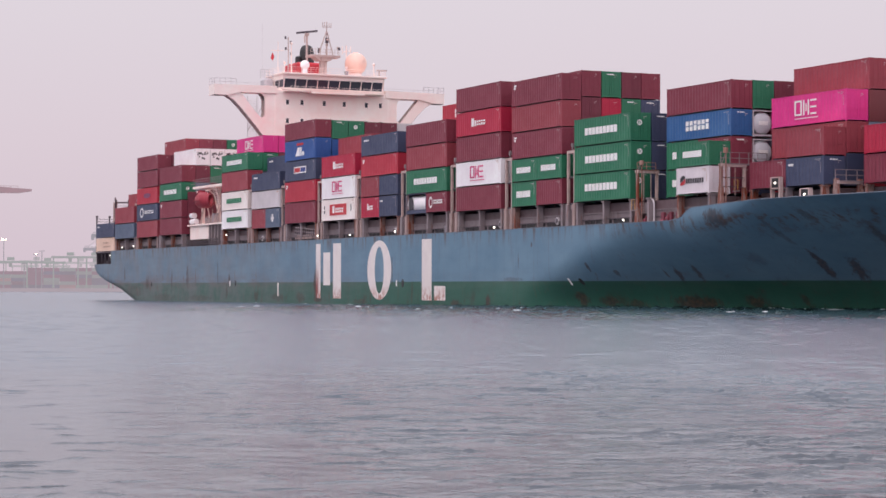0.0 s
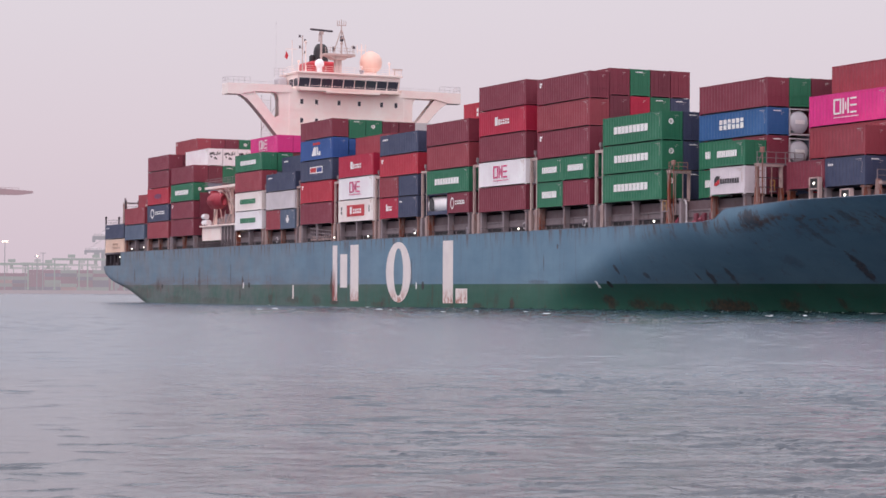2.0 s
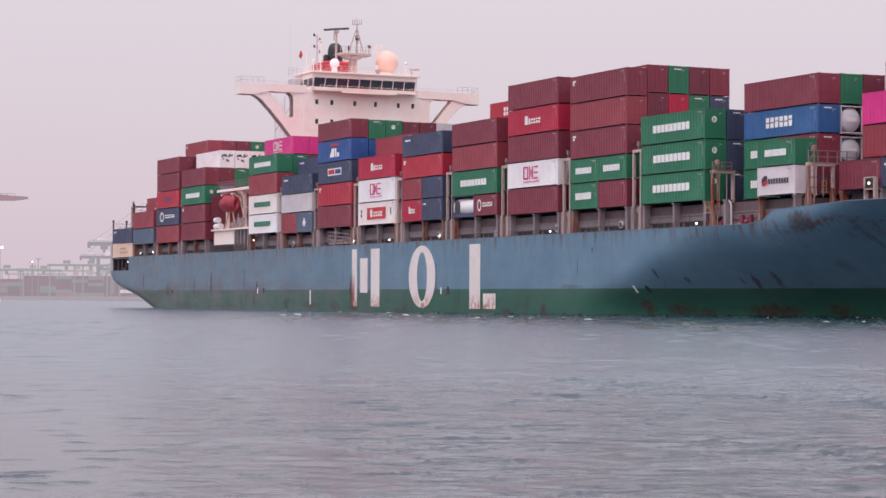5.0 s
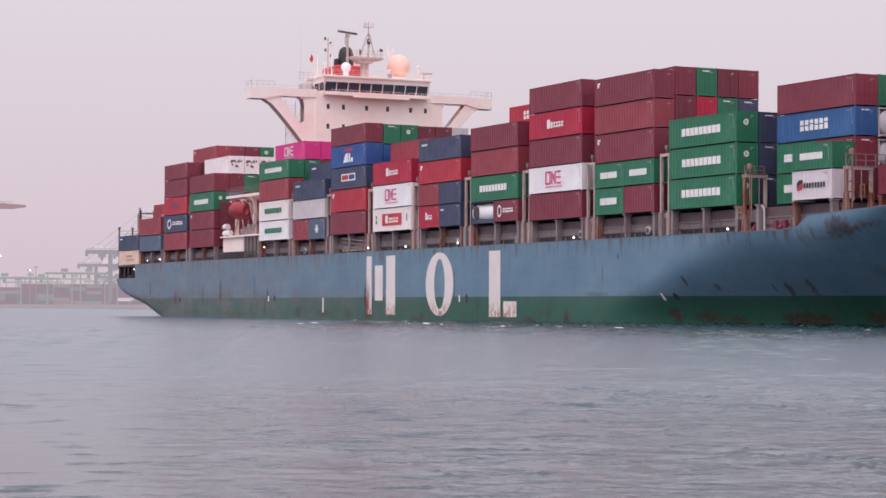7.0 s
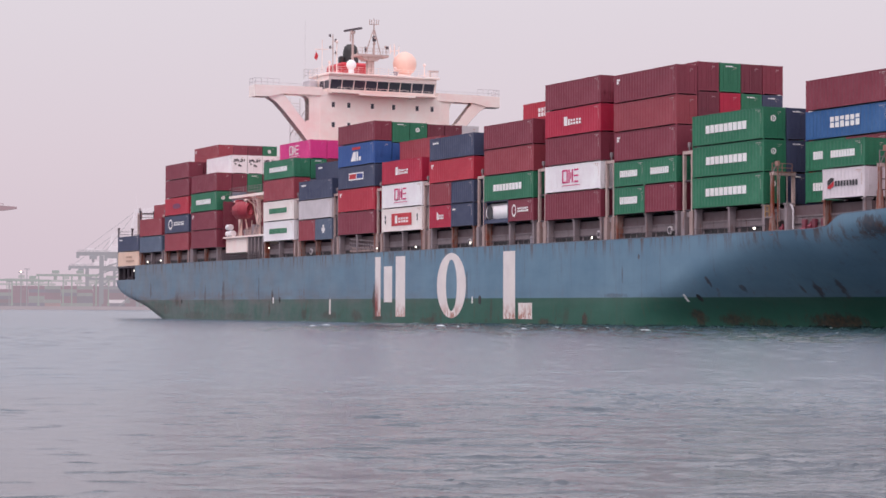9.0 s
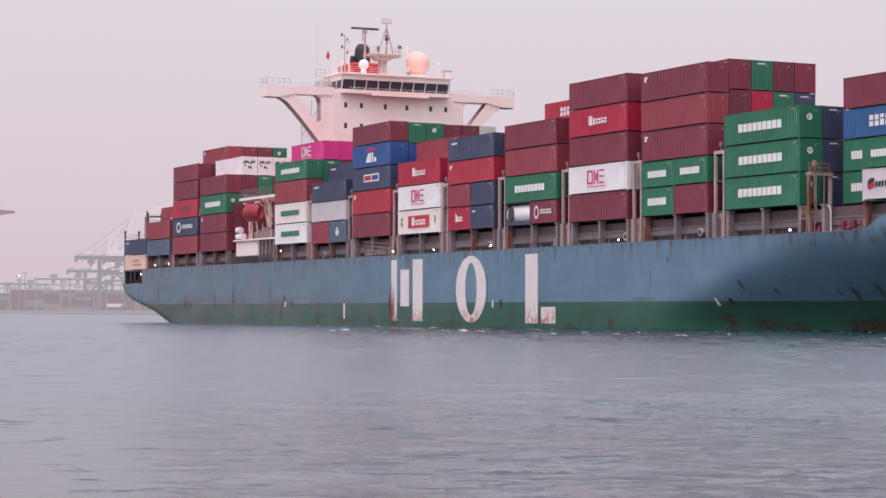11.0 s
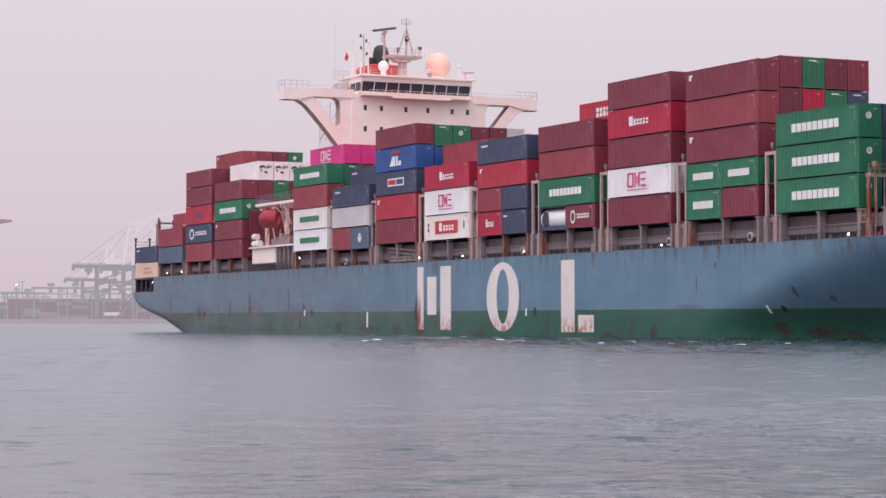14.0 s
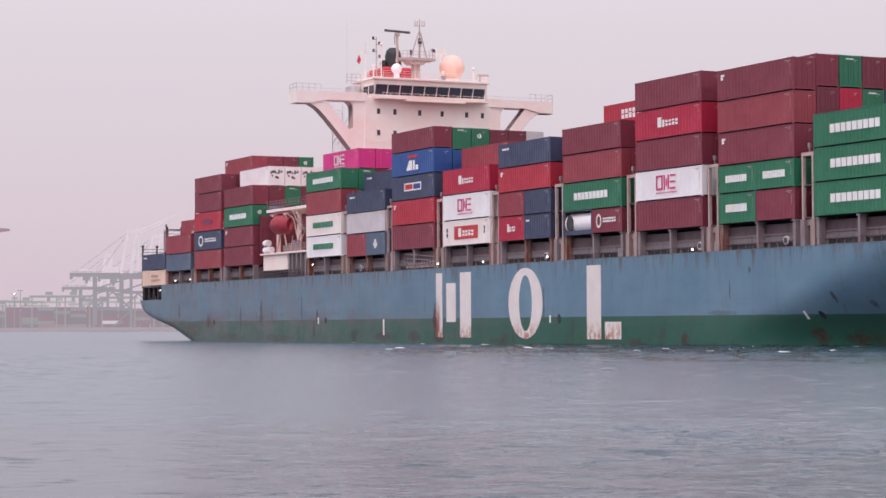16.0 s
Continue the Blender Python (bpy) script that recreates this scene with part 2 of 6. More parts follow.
    # grey tone that grows aft and downwards round the lower stern
    stern = m.ramp(m.math("ADD", m.math("MULTIPLY", sep.outputs["X"], -0.01), m.math("MULTIPLY", z, -0.3)), 1.08, 1.42)
    c = m.mix(m.math("MULTIPLY", stern, 0.7), c, m.mix(m.ramp(m.noise(0.5, 4, 0.7, vec), 0.35, 0.7), lin(84, 88, 90), lin(112, 112, 112)))
    # tug scars: single blotches of bare rusty plate
    ragged = m.math("MULTIPLY", m.math("SUBTRACT", m.noise(1.6, 4, 0.7, m.coords("Object", (1, 1, 0.5))), 0.5), 2.2)
    total = None
    for cx, cz, rx, rz, tilt, k in SCARS:
        mp = m.n.new("ShaderNodeMapping")
        mp.vector_type = "TEXTURE"
        mp.inputs["Location"].default_value = (cx, 0, cz)
        mp.inputs["Rotation"].default_value = (0, radians(tilt), 0)
        mp.inputs["Scale"].default_value = (rx, 1e5, rz)
        m.link(co.outputs["Object"], mp.inputs[0])
        ln = m.n.new("ShaderNodeVectorMath")
        ln.operation = "LENGTH"
        m.link(mp.outputs[0], ln.inputs[0])
        mask = m.ramp(m.math("ADD", ln.outputs["Value"], ragged), 0.55, 1.15, (k, k, k, 1), (0, 0, 0, 1))
        total = mask if total is None else m.math("MAXIMUM", total, mask)
    c = m.mix(total, c, m.mix(m.ramp(m.noise(2.5, 3, 0.6, vec), 0.4, 0.65), lin(58, 46, 48), lin(92, 66, 54)))
    # rust weeping from the deck edge
    edge = m.ramp(z, 0.7, 0.9)
    weep = m.ramp(m.noise(1.0, 4, 0.7, m.coords("Object", (0.9, 0.9, 0.1))), 0.5, 0.62)
    edge = m.math("MULTIPLY", edge, m.ramp(z, 0.91, 0.96, (1, 1, 1, 1), (0.12, 0.12, 0.12, 1)))
    c = m.mix(m.math("MULTIPLY", m.math("MULTIPLY", edge, weep), 0.85), c, lin(98, 74, 64))
    streak = m.ramp(m.noise(1.0, 3, 0.6, m.coords("Object", (1.4, 1.4, 0.05))), 0.55, 0.75)
    c = m.mix(m.math("MULTIPLY", streak, 0.12), c, lin(80, 96, 108))
    m.color(c)
    m.rough(m.ramp(plates, 0.3, 0.8, (0.42,) * 3 + (1,), (0.62,) * 3 + (1,)))
    m.bsdf.inputs["Specular IOR Level"].default_value = 0.3
    m.bump(m.noise(0.35, 3, 0.5, m.coords("Object", (1, 1, 0.6))), 0.35, 0.12)
    return m.mat


def hull_white():
    """White hull marks, chipped and rust-stained towards their feet."""
    m = Nodes("hull_mark_white")
    vec = m.coords("Object", (1, 1, 1))
    co = m.n.new("ShaderNodeTexCoord")
    sep = m.n.new("ShaderNodeSeparateXYZ")
    m.link(co.outputs["Object"], sep.inputs[0])
    low = m.ramp(m.math("MULTIPLY", sep.outputs["Z"], 0.1), 0.1, 0.26, (1, 1, 1, 1), (0, 0, 0, 1))
    chips = m.ramp(m.noise(1.6, 5, 0.75, m.coords("Object", (1, 1, 0.45))), 0.46, 0.56)
    runs = m.ramp(m.noise(1.0, 4, 0.7, m.coords("Object", (1.8, 1.8, 0.1))), 0.62, 0.74)
    c = m.mix(m.ramp(m.noise(0.5, 4, 0.6, vec), 0.3, 0.8), lin(226, 216, 214), lin(240, 232, 228))
    c = m.mix(m.math("MULTIPLY", runs, 0.45), c, lin(170, 120, 100))
    c = m.mix(m.math("MULTIPLY", m.math("MULTIPLY", low, chips), 0.85), c, lin(170, 92, 66))
    foot = m.math("MULTIPLY", m.ramp(m.math("MULTIPLY", sep.outputs["X"], -0.01), 0.448, 0.456), m.ramp(m.noise(1.2, 4, 0.7, m.coords("Object", (1, 1, 0.3))), 0.34, 0.5))
    foot = m.math("MULTIPLY", foot, m.ramp(m.math("MULTIPLY", sep.outputs["Z"], 0.1), 0.3, 0.6, (1, 1, 1, 1), (0, 0, 0, 1)))
    c = m.mix(m.math("MULTIPLY", foot, 0.95), c, lin(134, 52, 46))
    m.color(c)
    m.rough(0.55)
    return m.mat


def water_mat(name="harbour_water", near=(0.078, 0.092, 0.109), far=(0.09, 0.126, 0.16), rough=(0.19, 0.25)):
    """Murky harbour water with a soft fine chop over the modelled waves; base colour painted paler and roughness raised
    away from the camera.
    """
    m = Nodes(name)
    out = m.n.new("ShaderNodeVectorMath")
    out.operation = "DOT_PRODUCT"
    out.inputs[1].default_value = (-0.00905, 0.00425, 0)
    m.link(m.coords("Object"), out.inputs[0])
    far_tone = m.math("ADD", out.outputs["Value"], m.math("MULTIPLY", m.math("SUBTRACT", m.noise(0.06, 4, 0.6, m.coords("Object")), 0.5), 0.35))
    # dark near the camera, paler far out, in place of the sky's reflection
    m.color(m.ramp(far_tone, 0.27, 0.61, near + (1,), far + (1,)))
    m.bsdf.inputs["IOR"].default_value = 1.34
    m.rough(m.ramp(out.outputs["Value"], 0.22, 0.6, (rough[0],) * 3 + (1,), (rough[1],) * 3 + (1,)))
    fine = m.noise(4.5, 3, 0.55, m.coords("Object"))
    chop = m.noise(1.4, 4, 0.6, m.coords("Object"))
    swell = m.noise(0.36, 4, 0.55, m.coords("Object"))
    h = m.math("ADD", m.math("ADD", m.math("MULTIPLY", fine, 0.2), m.math("MULTIPLY", chop, 0.45)), m.math("MULTIPLY", swell, 0.7))
    m.bump(h, 0.4, 0.2)
    return m.mat


def foam_mat():
    m = Nodes("sea_foam")
    m.color(m.mix(m.noise(3, 4, 0.6, m.coords()), lin(168, 178, 184), lin(226, 228, 232)))
    m.rough(0.7)
    return m.mat


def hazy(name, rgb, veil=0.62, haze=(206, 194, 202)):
    """Far shore in mist: the haze is put into the material, as emission over a dimmed base colour."""
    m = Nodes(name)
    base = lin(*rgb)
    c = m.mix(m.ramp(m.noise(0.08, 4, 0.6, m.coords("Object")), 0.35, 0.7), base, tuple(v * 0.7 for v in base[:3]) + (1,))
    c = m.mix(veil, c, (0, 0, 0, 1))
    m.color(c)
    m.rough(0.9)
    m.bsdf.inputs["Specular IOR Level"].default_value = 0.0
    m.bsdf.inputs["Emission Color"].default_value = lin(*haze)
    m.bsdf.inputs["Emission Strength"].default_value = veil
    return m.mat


def mixed_boxes():
    m = Nodes("mixed_box_paint")
    rnd = m.n.new("ShaderNodeNewGeometry").outputs["Random Per Island"]
    node = m.n.new("ShaderNodeValToRGB")
    node.color_ramp.interpolation = "CONSTANT"
    e = node.color_ramp.elements
    e[0].position, e[0].color = 0, lin(120, 52, 58)
    e[1].position, e[1].color = 0.4, lin(146, 66, 62)
    for p, rgb in ((0.55, (48, 58, 86)), (0.68, (6, 112, 74)), (0.82, (170, 34, 50)), (0.92, (120, 130, 150))):
        k = e.new(p)
        k.color = lin(*rgb)
    m.link(rnd, node.inputs[0])
    c = m.mix(m.math("MULTIPLY", m.noise(0.6, 4, 0.6, m.coords()), 0.3), node.outputs[0], lin(60, 50, 52))
    m.color(c)
    m.rough(0.6)
    m.bump(m.noise(4, 2, 0.5, m.coords()), 0.1, 0.02)
    return m.mat


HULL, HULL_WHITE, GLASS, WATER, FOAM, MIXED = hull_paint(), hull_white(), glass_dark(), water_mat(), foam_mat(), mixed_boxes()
LAMP = glow("lit_lamp", (255, 246, 232), 3.0)


# ---- mesh tools ----
class Build:
    """Collects boxes, prisms, rods and balls into one mesh."""

    def __init__(self):
        self.v, self.f, self.smooth = [], [], []

    def face_list(self, vs, fs, smooth=False):
        o = len(self.v)
        self.v += [tuple(p) for p in vs]
        self.f += [tuple(i + o for i in f) for f in fs]
        self.smooth += [smooth] * len(fs)
        return self

    def box(self, x0, x1, y0, y1, z0, z1):
        vs = [(x, y, z) for z in (z0, z1) for y in (y0, y1) for x in (x0, x1)]
        return self.face_list(vs, [(0, 2, 3, 1), (4, 5, 7, 6), (0, 1, 5, 4), (1, 3, 7, 5), (3, 2, 6, 7), (2, 0, 4, 6)])

    def soft_box(self, x0, x1, y0, y1, z0, z1, b=0.08):
        """A box with chamfered upright and top edges."""
        ring = lambda i, z: [(x0 + i + b, y0 + i, z), (x1 - i - b, y0 + i, z), (x1 - i, y0 + i + b, z), (x1 - i, y1 - i - b, z),
                             (x1 - i - b, y1 - i, z), (x0 + i + b, y1 - i, z), (x0 + i, y1 - i - b, z), (x0 + i, y0 + i + b, z)]
        vs = ring(0, z0) + ring(0, z1 - b) + ring(b, z1)
        fs = [tuple(reversed(range(8))), tuple(range(16, 24))]
        for k in (0, 8):
            fs += [(k + i, k + (i + 1) % 8, k + 8 + (i + 1) % 8, k + 8 + i) for i in range(8)]
        return self.face_list(vs, fs)

    def prism(self, outline, lo, hi, axis="x"):
        """An outline extruded along an axis; the outline's pairs are the other two coordinates in order."""
        def put(a, b, c):
            return {"x": (c, a, b), "y": (a, c, b), "z": (a, b, c)}[axis]
        n = len(outline)
        vs = [put(a, b, lo) for a, b in outline] + [put(a, b, hi) for a, b in outline]
        fs = [tuple(range(n)), tuple(reversed(range(n, 2 * n)))]
        fs += [(i, i + n, (i + 1) % n + n, (i + 1) % n) for i in range(n)]
        return self.face_list(vs, fs)

    def rod(self, p, q, r, n=6, r2=None):
        p, q = Vector(p), Vector(q)
        d = (q - p).normalized()
        u = d.orthogonal().normalized()
        w = d.cross(u)
        r2 = r if r2 is None else r2
        vs = []
        for c, rr in ((p, r), (q, r2)):
            vs += [c + rr * (math.cos(2 * math.pi * i / n) * u + math.sin(2 * math.pi * i / n) * w) for i in range(n)]
        fs = [(i, (i + 1) % n, (i + 1) % n + n, i + n) for i in range(n)]
        self.face_list(vs, fs, n > 7)
        return self.face_list(vs, [tuple(reversed(range(n))), tuple(range(n, 2 * n))])

    def ball(self, c, r, n=20, squash=(1, 1, 1)):
        vs, fs = [], []
        m = n // 2
        for j in range(m + 1):
            a = math.pi * j / m
            for i in range(n):
                b = 2 * math.pi * i / n
                vs.append((c[0] + r * squash[0] * math.sin(a) * math.cos(b), c[1] + r * squash[1] * math.sin(a) * math.sin(b),
                           c[2] - r * squash[2] * math.cos(a)))
        for j in range(m):
            fs += [(j * n + i, j * n + (i + 1) % n, (j + 1) * n + (i + 1) % n, (j + 1) * n + i) for i in range(n)]
        return self.face_list(vs, fs, True)

    def rail(self, pts, h=1.0, r=0.03, step=1.6, bars=3):
        for a, b in zip(pts, pts[1:]):
            a, b = Vector(a), Vector(b)
            n = max(1, round((b - a).length / step))
            for i in range(n + 1):
                p = a.lerp(b, i / n)
                self.rod(p, p + Vector((0, 0, h)), r, 4)
            for k in range(1, bars + 1):
                up = Vector((0, 0, h * k / bars))
                self.rod(a + up, b + up, r, 4)
        return self

    def mesh(self, name):
        me = bpy.data.meshes.new(name)
        me.from_pydata(self.v, [], self.f)
        me.polygons.foreach_set("use_smooth", self.smooth)
        me.validate()
        me.update()
        return me


def part(name, b, material, parent, label="", at=None):
    """Links a Build or a mesh as one mesh object under a thing or part."""
    me = b.mesh(name) if isinstance(b, Build) else b
    ob = new(name, me)
    if not me.materials:
        me.materials.append(material)
    ob.material_slots[0].link = "OBJECT"
    ob.material_slots[0].material = material
    ob.parent = parent
    if at is not None:
        ob.matrix_basis = at
    if label:
        tagged(ob, label)
    return ob


def thing(name, label, category, group="", kind="", m=None):
    ob = new(name)
    ob.empty_display_size = 0.5
    if m is not None:
        ob.matrix_basis = m
    return tagged(ob, label, category, group, kind)


CARRIED = []    # things that ride on the ship, with their poses on it


def ride(ob, m):
    ob.matrix_basis = ship_pose(SHIP_ROWS[0]) @ m
    CARRIED.append((ob, m.copy()))
    return ob


FLOATING = []   # broken water that keeps pace with the ship


# ---- water ----
VIEW = radians(64.85)
AHEAD, RIGHT = Vector((-math.sin(VIEW), math.cos(VIEW), 0)), Vector((math.cos(VIEW), math.sin(VIEW), 0))


def build_water():
    """One sheet to the horizon, with a crossing wind sea modelled in the reach before the camera."""
    rng = random.Random(21)
    rows = [17.0]
    while rows[-1] < 420:
        rows.append(rows[-1] + 0.021 + max(0, rows[-1] - 40) * 0.0036)
    cols = 420
    d = np.array(rows)[:, None]
    s = np.linspace(-1, 1, cols + 1)[None, :]
    half = 0.22 * d + 6
    x, y = s * half, d + 0 * s
    gap_r, gap_c = 0.021 + np.maximum(0, d - 40) * 0.0036, half * 2 / cols
    coarse = np.maximum(gap_r, gap_c)
    edge = np.clip(np.minimum(np.minimum((1 - abs(s)) * 12, (d - 17) / 1.5), (420 - d) / 150), 0, 1)

    def patches(size, n, seed, flat=0.55):
        """A smooth wandering field about 0, with features of that size across and size / flat in depth."""
        r = random.Random(seed)
        f = 0 * x
        for i in range(n):
            k, a = 2 * math.pi / (size * r.uniform(0.6, 1.8)), r.uniform(0, math.pi)
            f = f + np.sin(k * (math.cos(a) * x + math.sin(a) * y * flat) + r.uniform(0, 6.3))
        return f / math.sqrt(n)

    # rough patches laid out for the camera's view: near it, most of all off to its right
    ruffle = 0.15 + 0.5 * patches(9, 9, 2) + 0.4 * patches(3, 9, 5) + np.clip(0.09 * x, -0.55, 0.55) * np.clip((75 - y) / 30, 0, 1)
    ruffle = np.clip(ruffle, 0.1, 1.3)
    warp = 0.35 * patches(1.6, 7, 9)
    px, py, h = 0 * x, 0 * x, 0 * x
    count = 84
    for i in range(count):
        length = 0.2 * (4.5 / 0.2) ** (i / (count - 1)) * rng.uniform(0.93, 1.07)
        k = 2 * math.pi / length
        # two crossing trains run towards this bank
        a = math.radians(-90 + rng.choice((-34, 30)) + rng.gauss(0, 16))
        cx, cy = math.cos(a), math.sin(a)
        short = min(1.0, max(0.0, (0.95 - length) / 0.5))
        slope = 0.003 * (1 - short) + 0.011 * short
        amp = slope / k * np.clip((length - 2.5 * coarse) / (2.5 * coarse), 0, 1) * ((1 - short) + short * ruffle) * edge
        phase = k * (cx * x + cy * y) + rng.uniform(0, 6.3) + short * warp * k * 0.35
        h = h + amp * np.sin(phase)
        px, py = px + cx * amp * np.cos(phase), py + cy * amp * np.cos(phase)
    # short steep crests on these patches, kept near the camera and to its right
    for i, (length, lean) in enumerate(((0.8, 10), (1.0, -15), (0.65, -6), (1.3, 21), (0.85, 28), (0.7, -24), (0.95, 3), (1.15, -34))):
        a = math.radians(-90 + lean)
        wander = 0.4 * patches(2.6, 9, 31 + i, 0.8) + 0.06 * patches(0.9, 9, 70 + i, 0.8)
        across = (math.cos(a) * x + math.sin(a) * y + wander) / length + 0.37 * i
        off = across % 1.0 - 0.5
        wide = np.maximum(0.026, 0.7 * gap_r)
        broken = patches(1.9, 9, 50 + i, 1.9) + 0.8 * ruffle - 0.7 - np.clip((y - 44) / 50, 0, 0.8) - np.clip((1.0 - x) * 0.085, 0, 0.75)
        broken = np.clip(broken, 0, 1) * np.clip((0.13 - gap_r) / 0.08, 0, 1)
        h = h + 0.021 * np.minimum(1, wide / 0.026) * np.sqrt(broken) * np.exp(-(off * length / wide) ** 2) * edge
    # scattered short wavelets farther out
    for i, (length, lean) in enumerate(((3.4, 8), (4.6, -14), (5.6, 20), (2.9, -24))):
        a = math.radians(-90 + lean)
        across = (math.cos(a) * x + math.sin(a) * y + 0.9 * patches(5, 9, 131 + i, 0.8)) / length + 0.29 * i
        off = across % 1.0 - 0.5
        wide = np.maximum(0.2, 1.4 * gap_r)
        broken = patches(1.5, 9, 150 + i, 0.45) + 0.5 * patches(14, 7, 170 + i, 0.4) - 0.9
        broken = np.clip(broken, 0, 1) * np.clip((y - 36) / 18, 0, 1) * np.clip((0.6 - gap_r) / 0.3, 0, 1)
        h = h + 0.14 * wide * np.sqrt(broken) * np.exp(-(off * length / wide) ** 2) * edge
    px, py = x + 0.9 * px, y + 0.9 * py
    co = np.stack([AHEAD.x * py + RIGHT.x * px, AHEAD.y * py + RIGHT.y * px, h], -1).reshape(-1, 3)
    n = cols + 1
    j, i = np.meshgrid(np.arange(len(rows) - 1), np.arange(cols), indexing="ij")
    q = (j * n + i).reshape(-1)
    fs = np.stack([q, q + 1, q + n + 1, q + n], -1).tolist()
    vs = co.tolist()
    far = len(vs)
    for a, b in ((-4800, -4800), (4800, -4800), (4800, 4800), (-4800, 4800)):
        w = AHEAD * b + RIGHT * a
        vs.append((w.x, w.y, 0))
    top = (len(rows) - 1) * n
    fs.append([far, far + 1] + [i for i in range(cols, -1, -1)])
    fs.append([far + 2, far + 3] + [top + i for i in range(0, cols + 1)])
    fs.append([far + 1, far + 2] + [j * n + cols for j in range(len(rows) - 1, -1, -1)])
    fs.append([far + 3, far] + [j * n for j in range(len(rows))])
    me = bpy.data.meshes.new("water")
    me.from_pydata(vs, [], fs)
    me.polygons.foreach_set("use_smooth", [True] * len(fs))
    me.update()
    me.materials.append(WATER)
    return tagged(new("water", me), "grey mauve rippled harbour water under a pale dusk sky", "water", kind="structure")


water = build_water()


# ---- the ship's hull ----
STERN = [(-161.4, 6.0), (-161.2, 5.4), (-160.3, 4.8), (-158.0, 4.1), (-154.6, 3.45), (-150.0, 2.8), (-145.0, 2.0), (-137.2, 0.15), (-128, -2.0), (-110, -4)]
BEAM = 40.0


def along(table, x):
    for (x0, z0), (x1, z1) in zip(table, table[1:]):
        if x <= x1:
            return z0 + (z1 - z0) * max(0, (x - x0)) / (x1 - x0)
    return table[-1][1]


def sheer(x):
    if x < -150:
        return 6.65
    s = min(1, max(0, (x - 51.3) / 3.2))
    s = s * s * (3 - 2 * s)
    return 9.05 + 1.2 * s + 0.37 * min(1, max(0, (x - 54.5) / 11)) + max(0, x - 95) * 0.1


def half_breadth(x, z):
    deck = 20.0 if x < 66 else 20 * max(0.02, 1 - ((x - 66) / 76) ** 2.2)
    wl = 20.0 if x < 20 else 20 * max(0.01, 1 - ((x - 20) / 76) ** 0.84)
    cap = 8.9 + (max(8.9, sheer(x)) - 8.9) * min(1, max(0, (x - 58) / 10))
    # the side stands upright above a line that climbs forward; below it the bow flares in a soft S
    knee = max(0.8, min((x - 10.5) * 0.31, 9.6 + max(0, x - 52) * 0.6))

    def rise(h):
        u = min(1, max(0, h / knee))
        return 0.2 * (1 - (1 - u) ** 2) + 0.4 * u * u * (3 - 2 * u) + 0.4 * u ** 3 * (6 * u * u - 15 * u + 10)

    b = wl + (deck - wl) * min(1, rise(z) / rise(cap))
    if x < -105:
        zb = along(STERN, x)
        b -= 0.5 * math.exp(-max(0, z - zb) / 0.35) * min(1, (-105 - x) / 30)
    return b


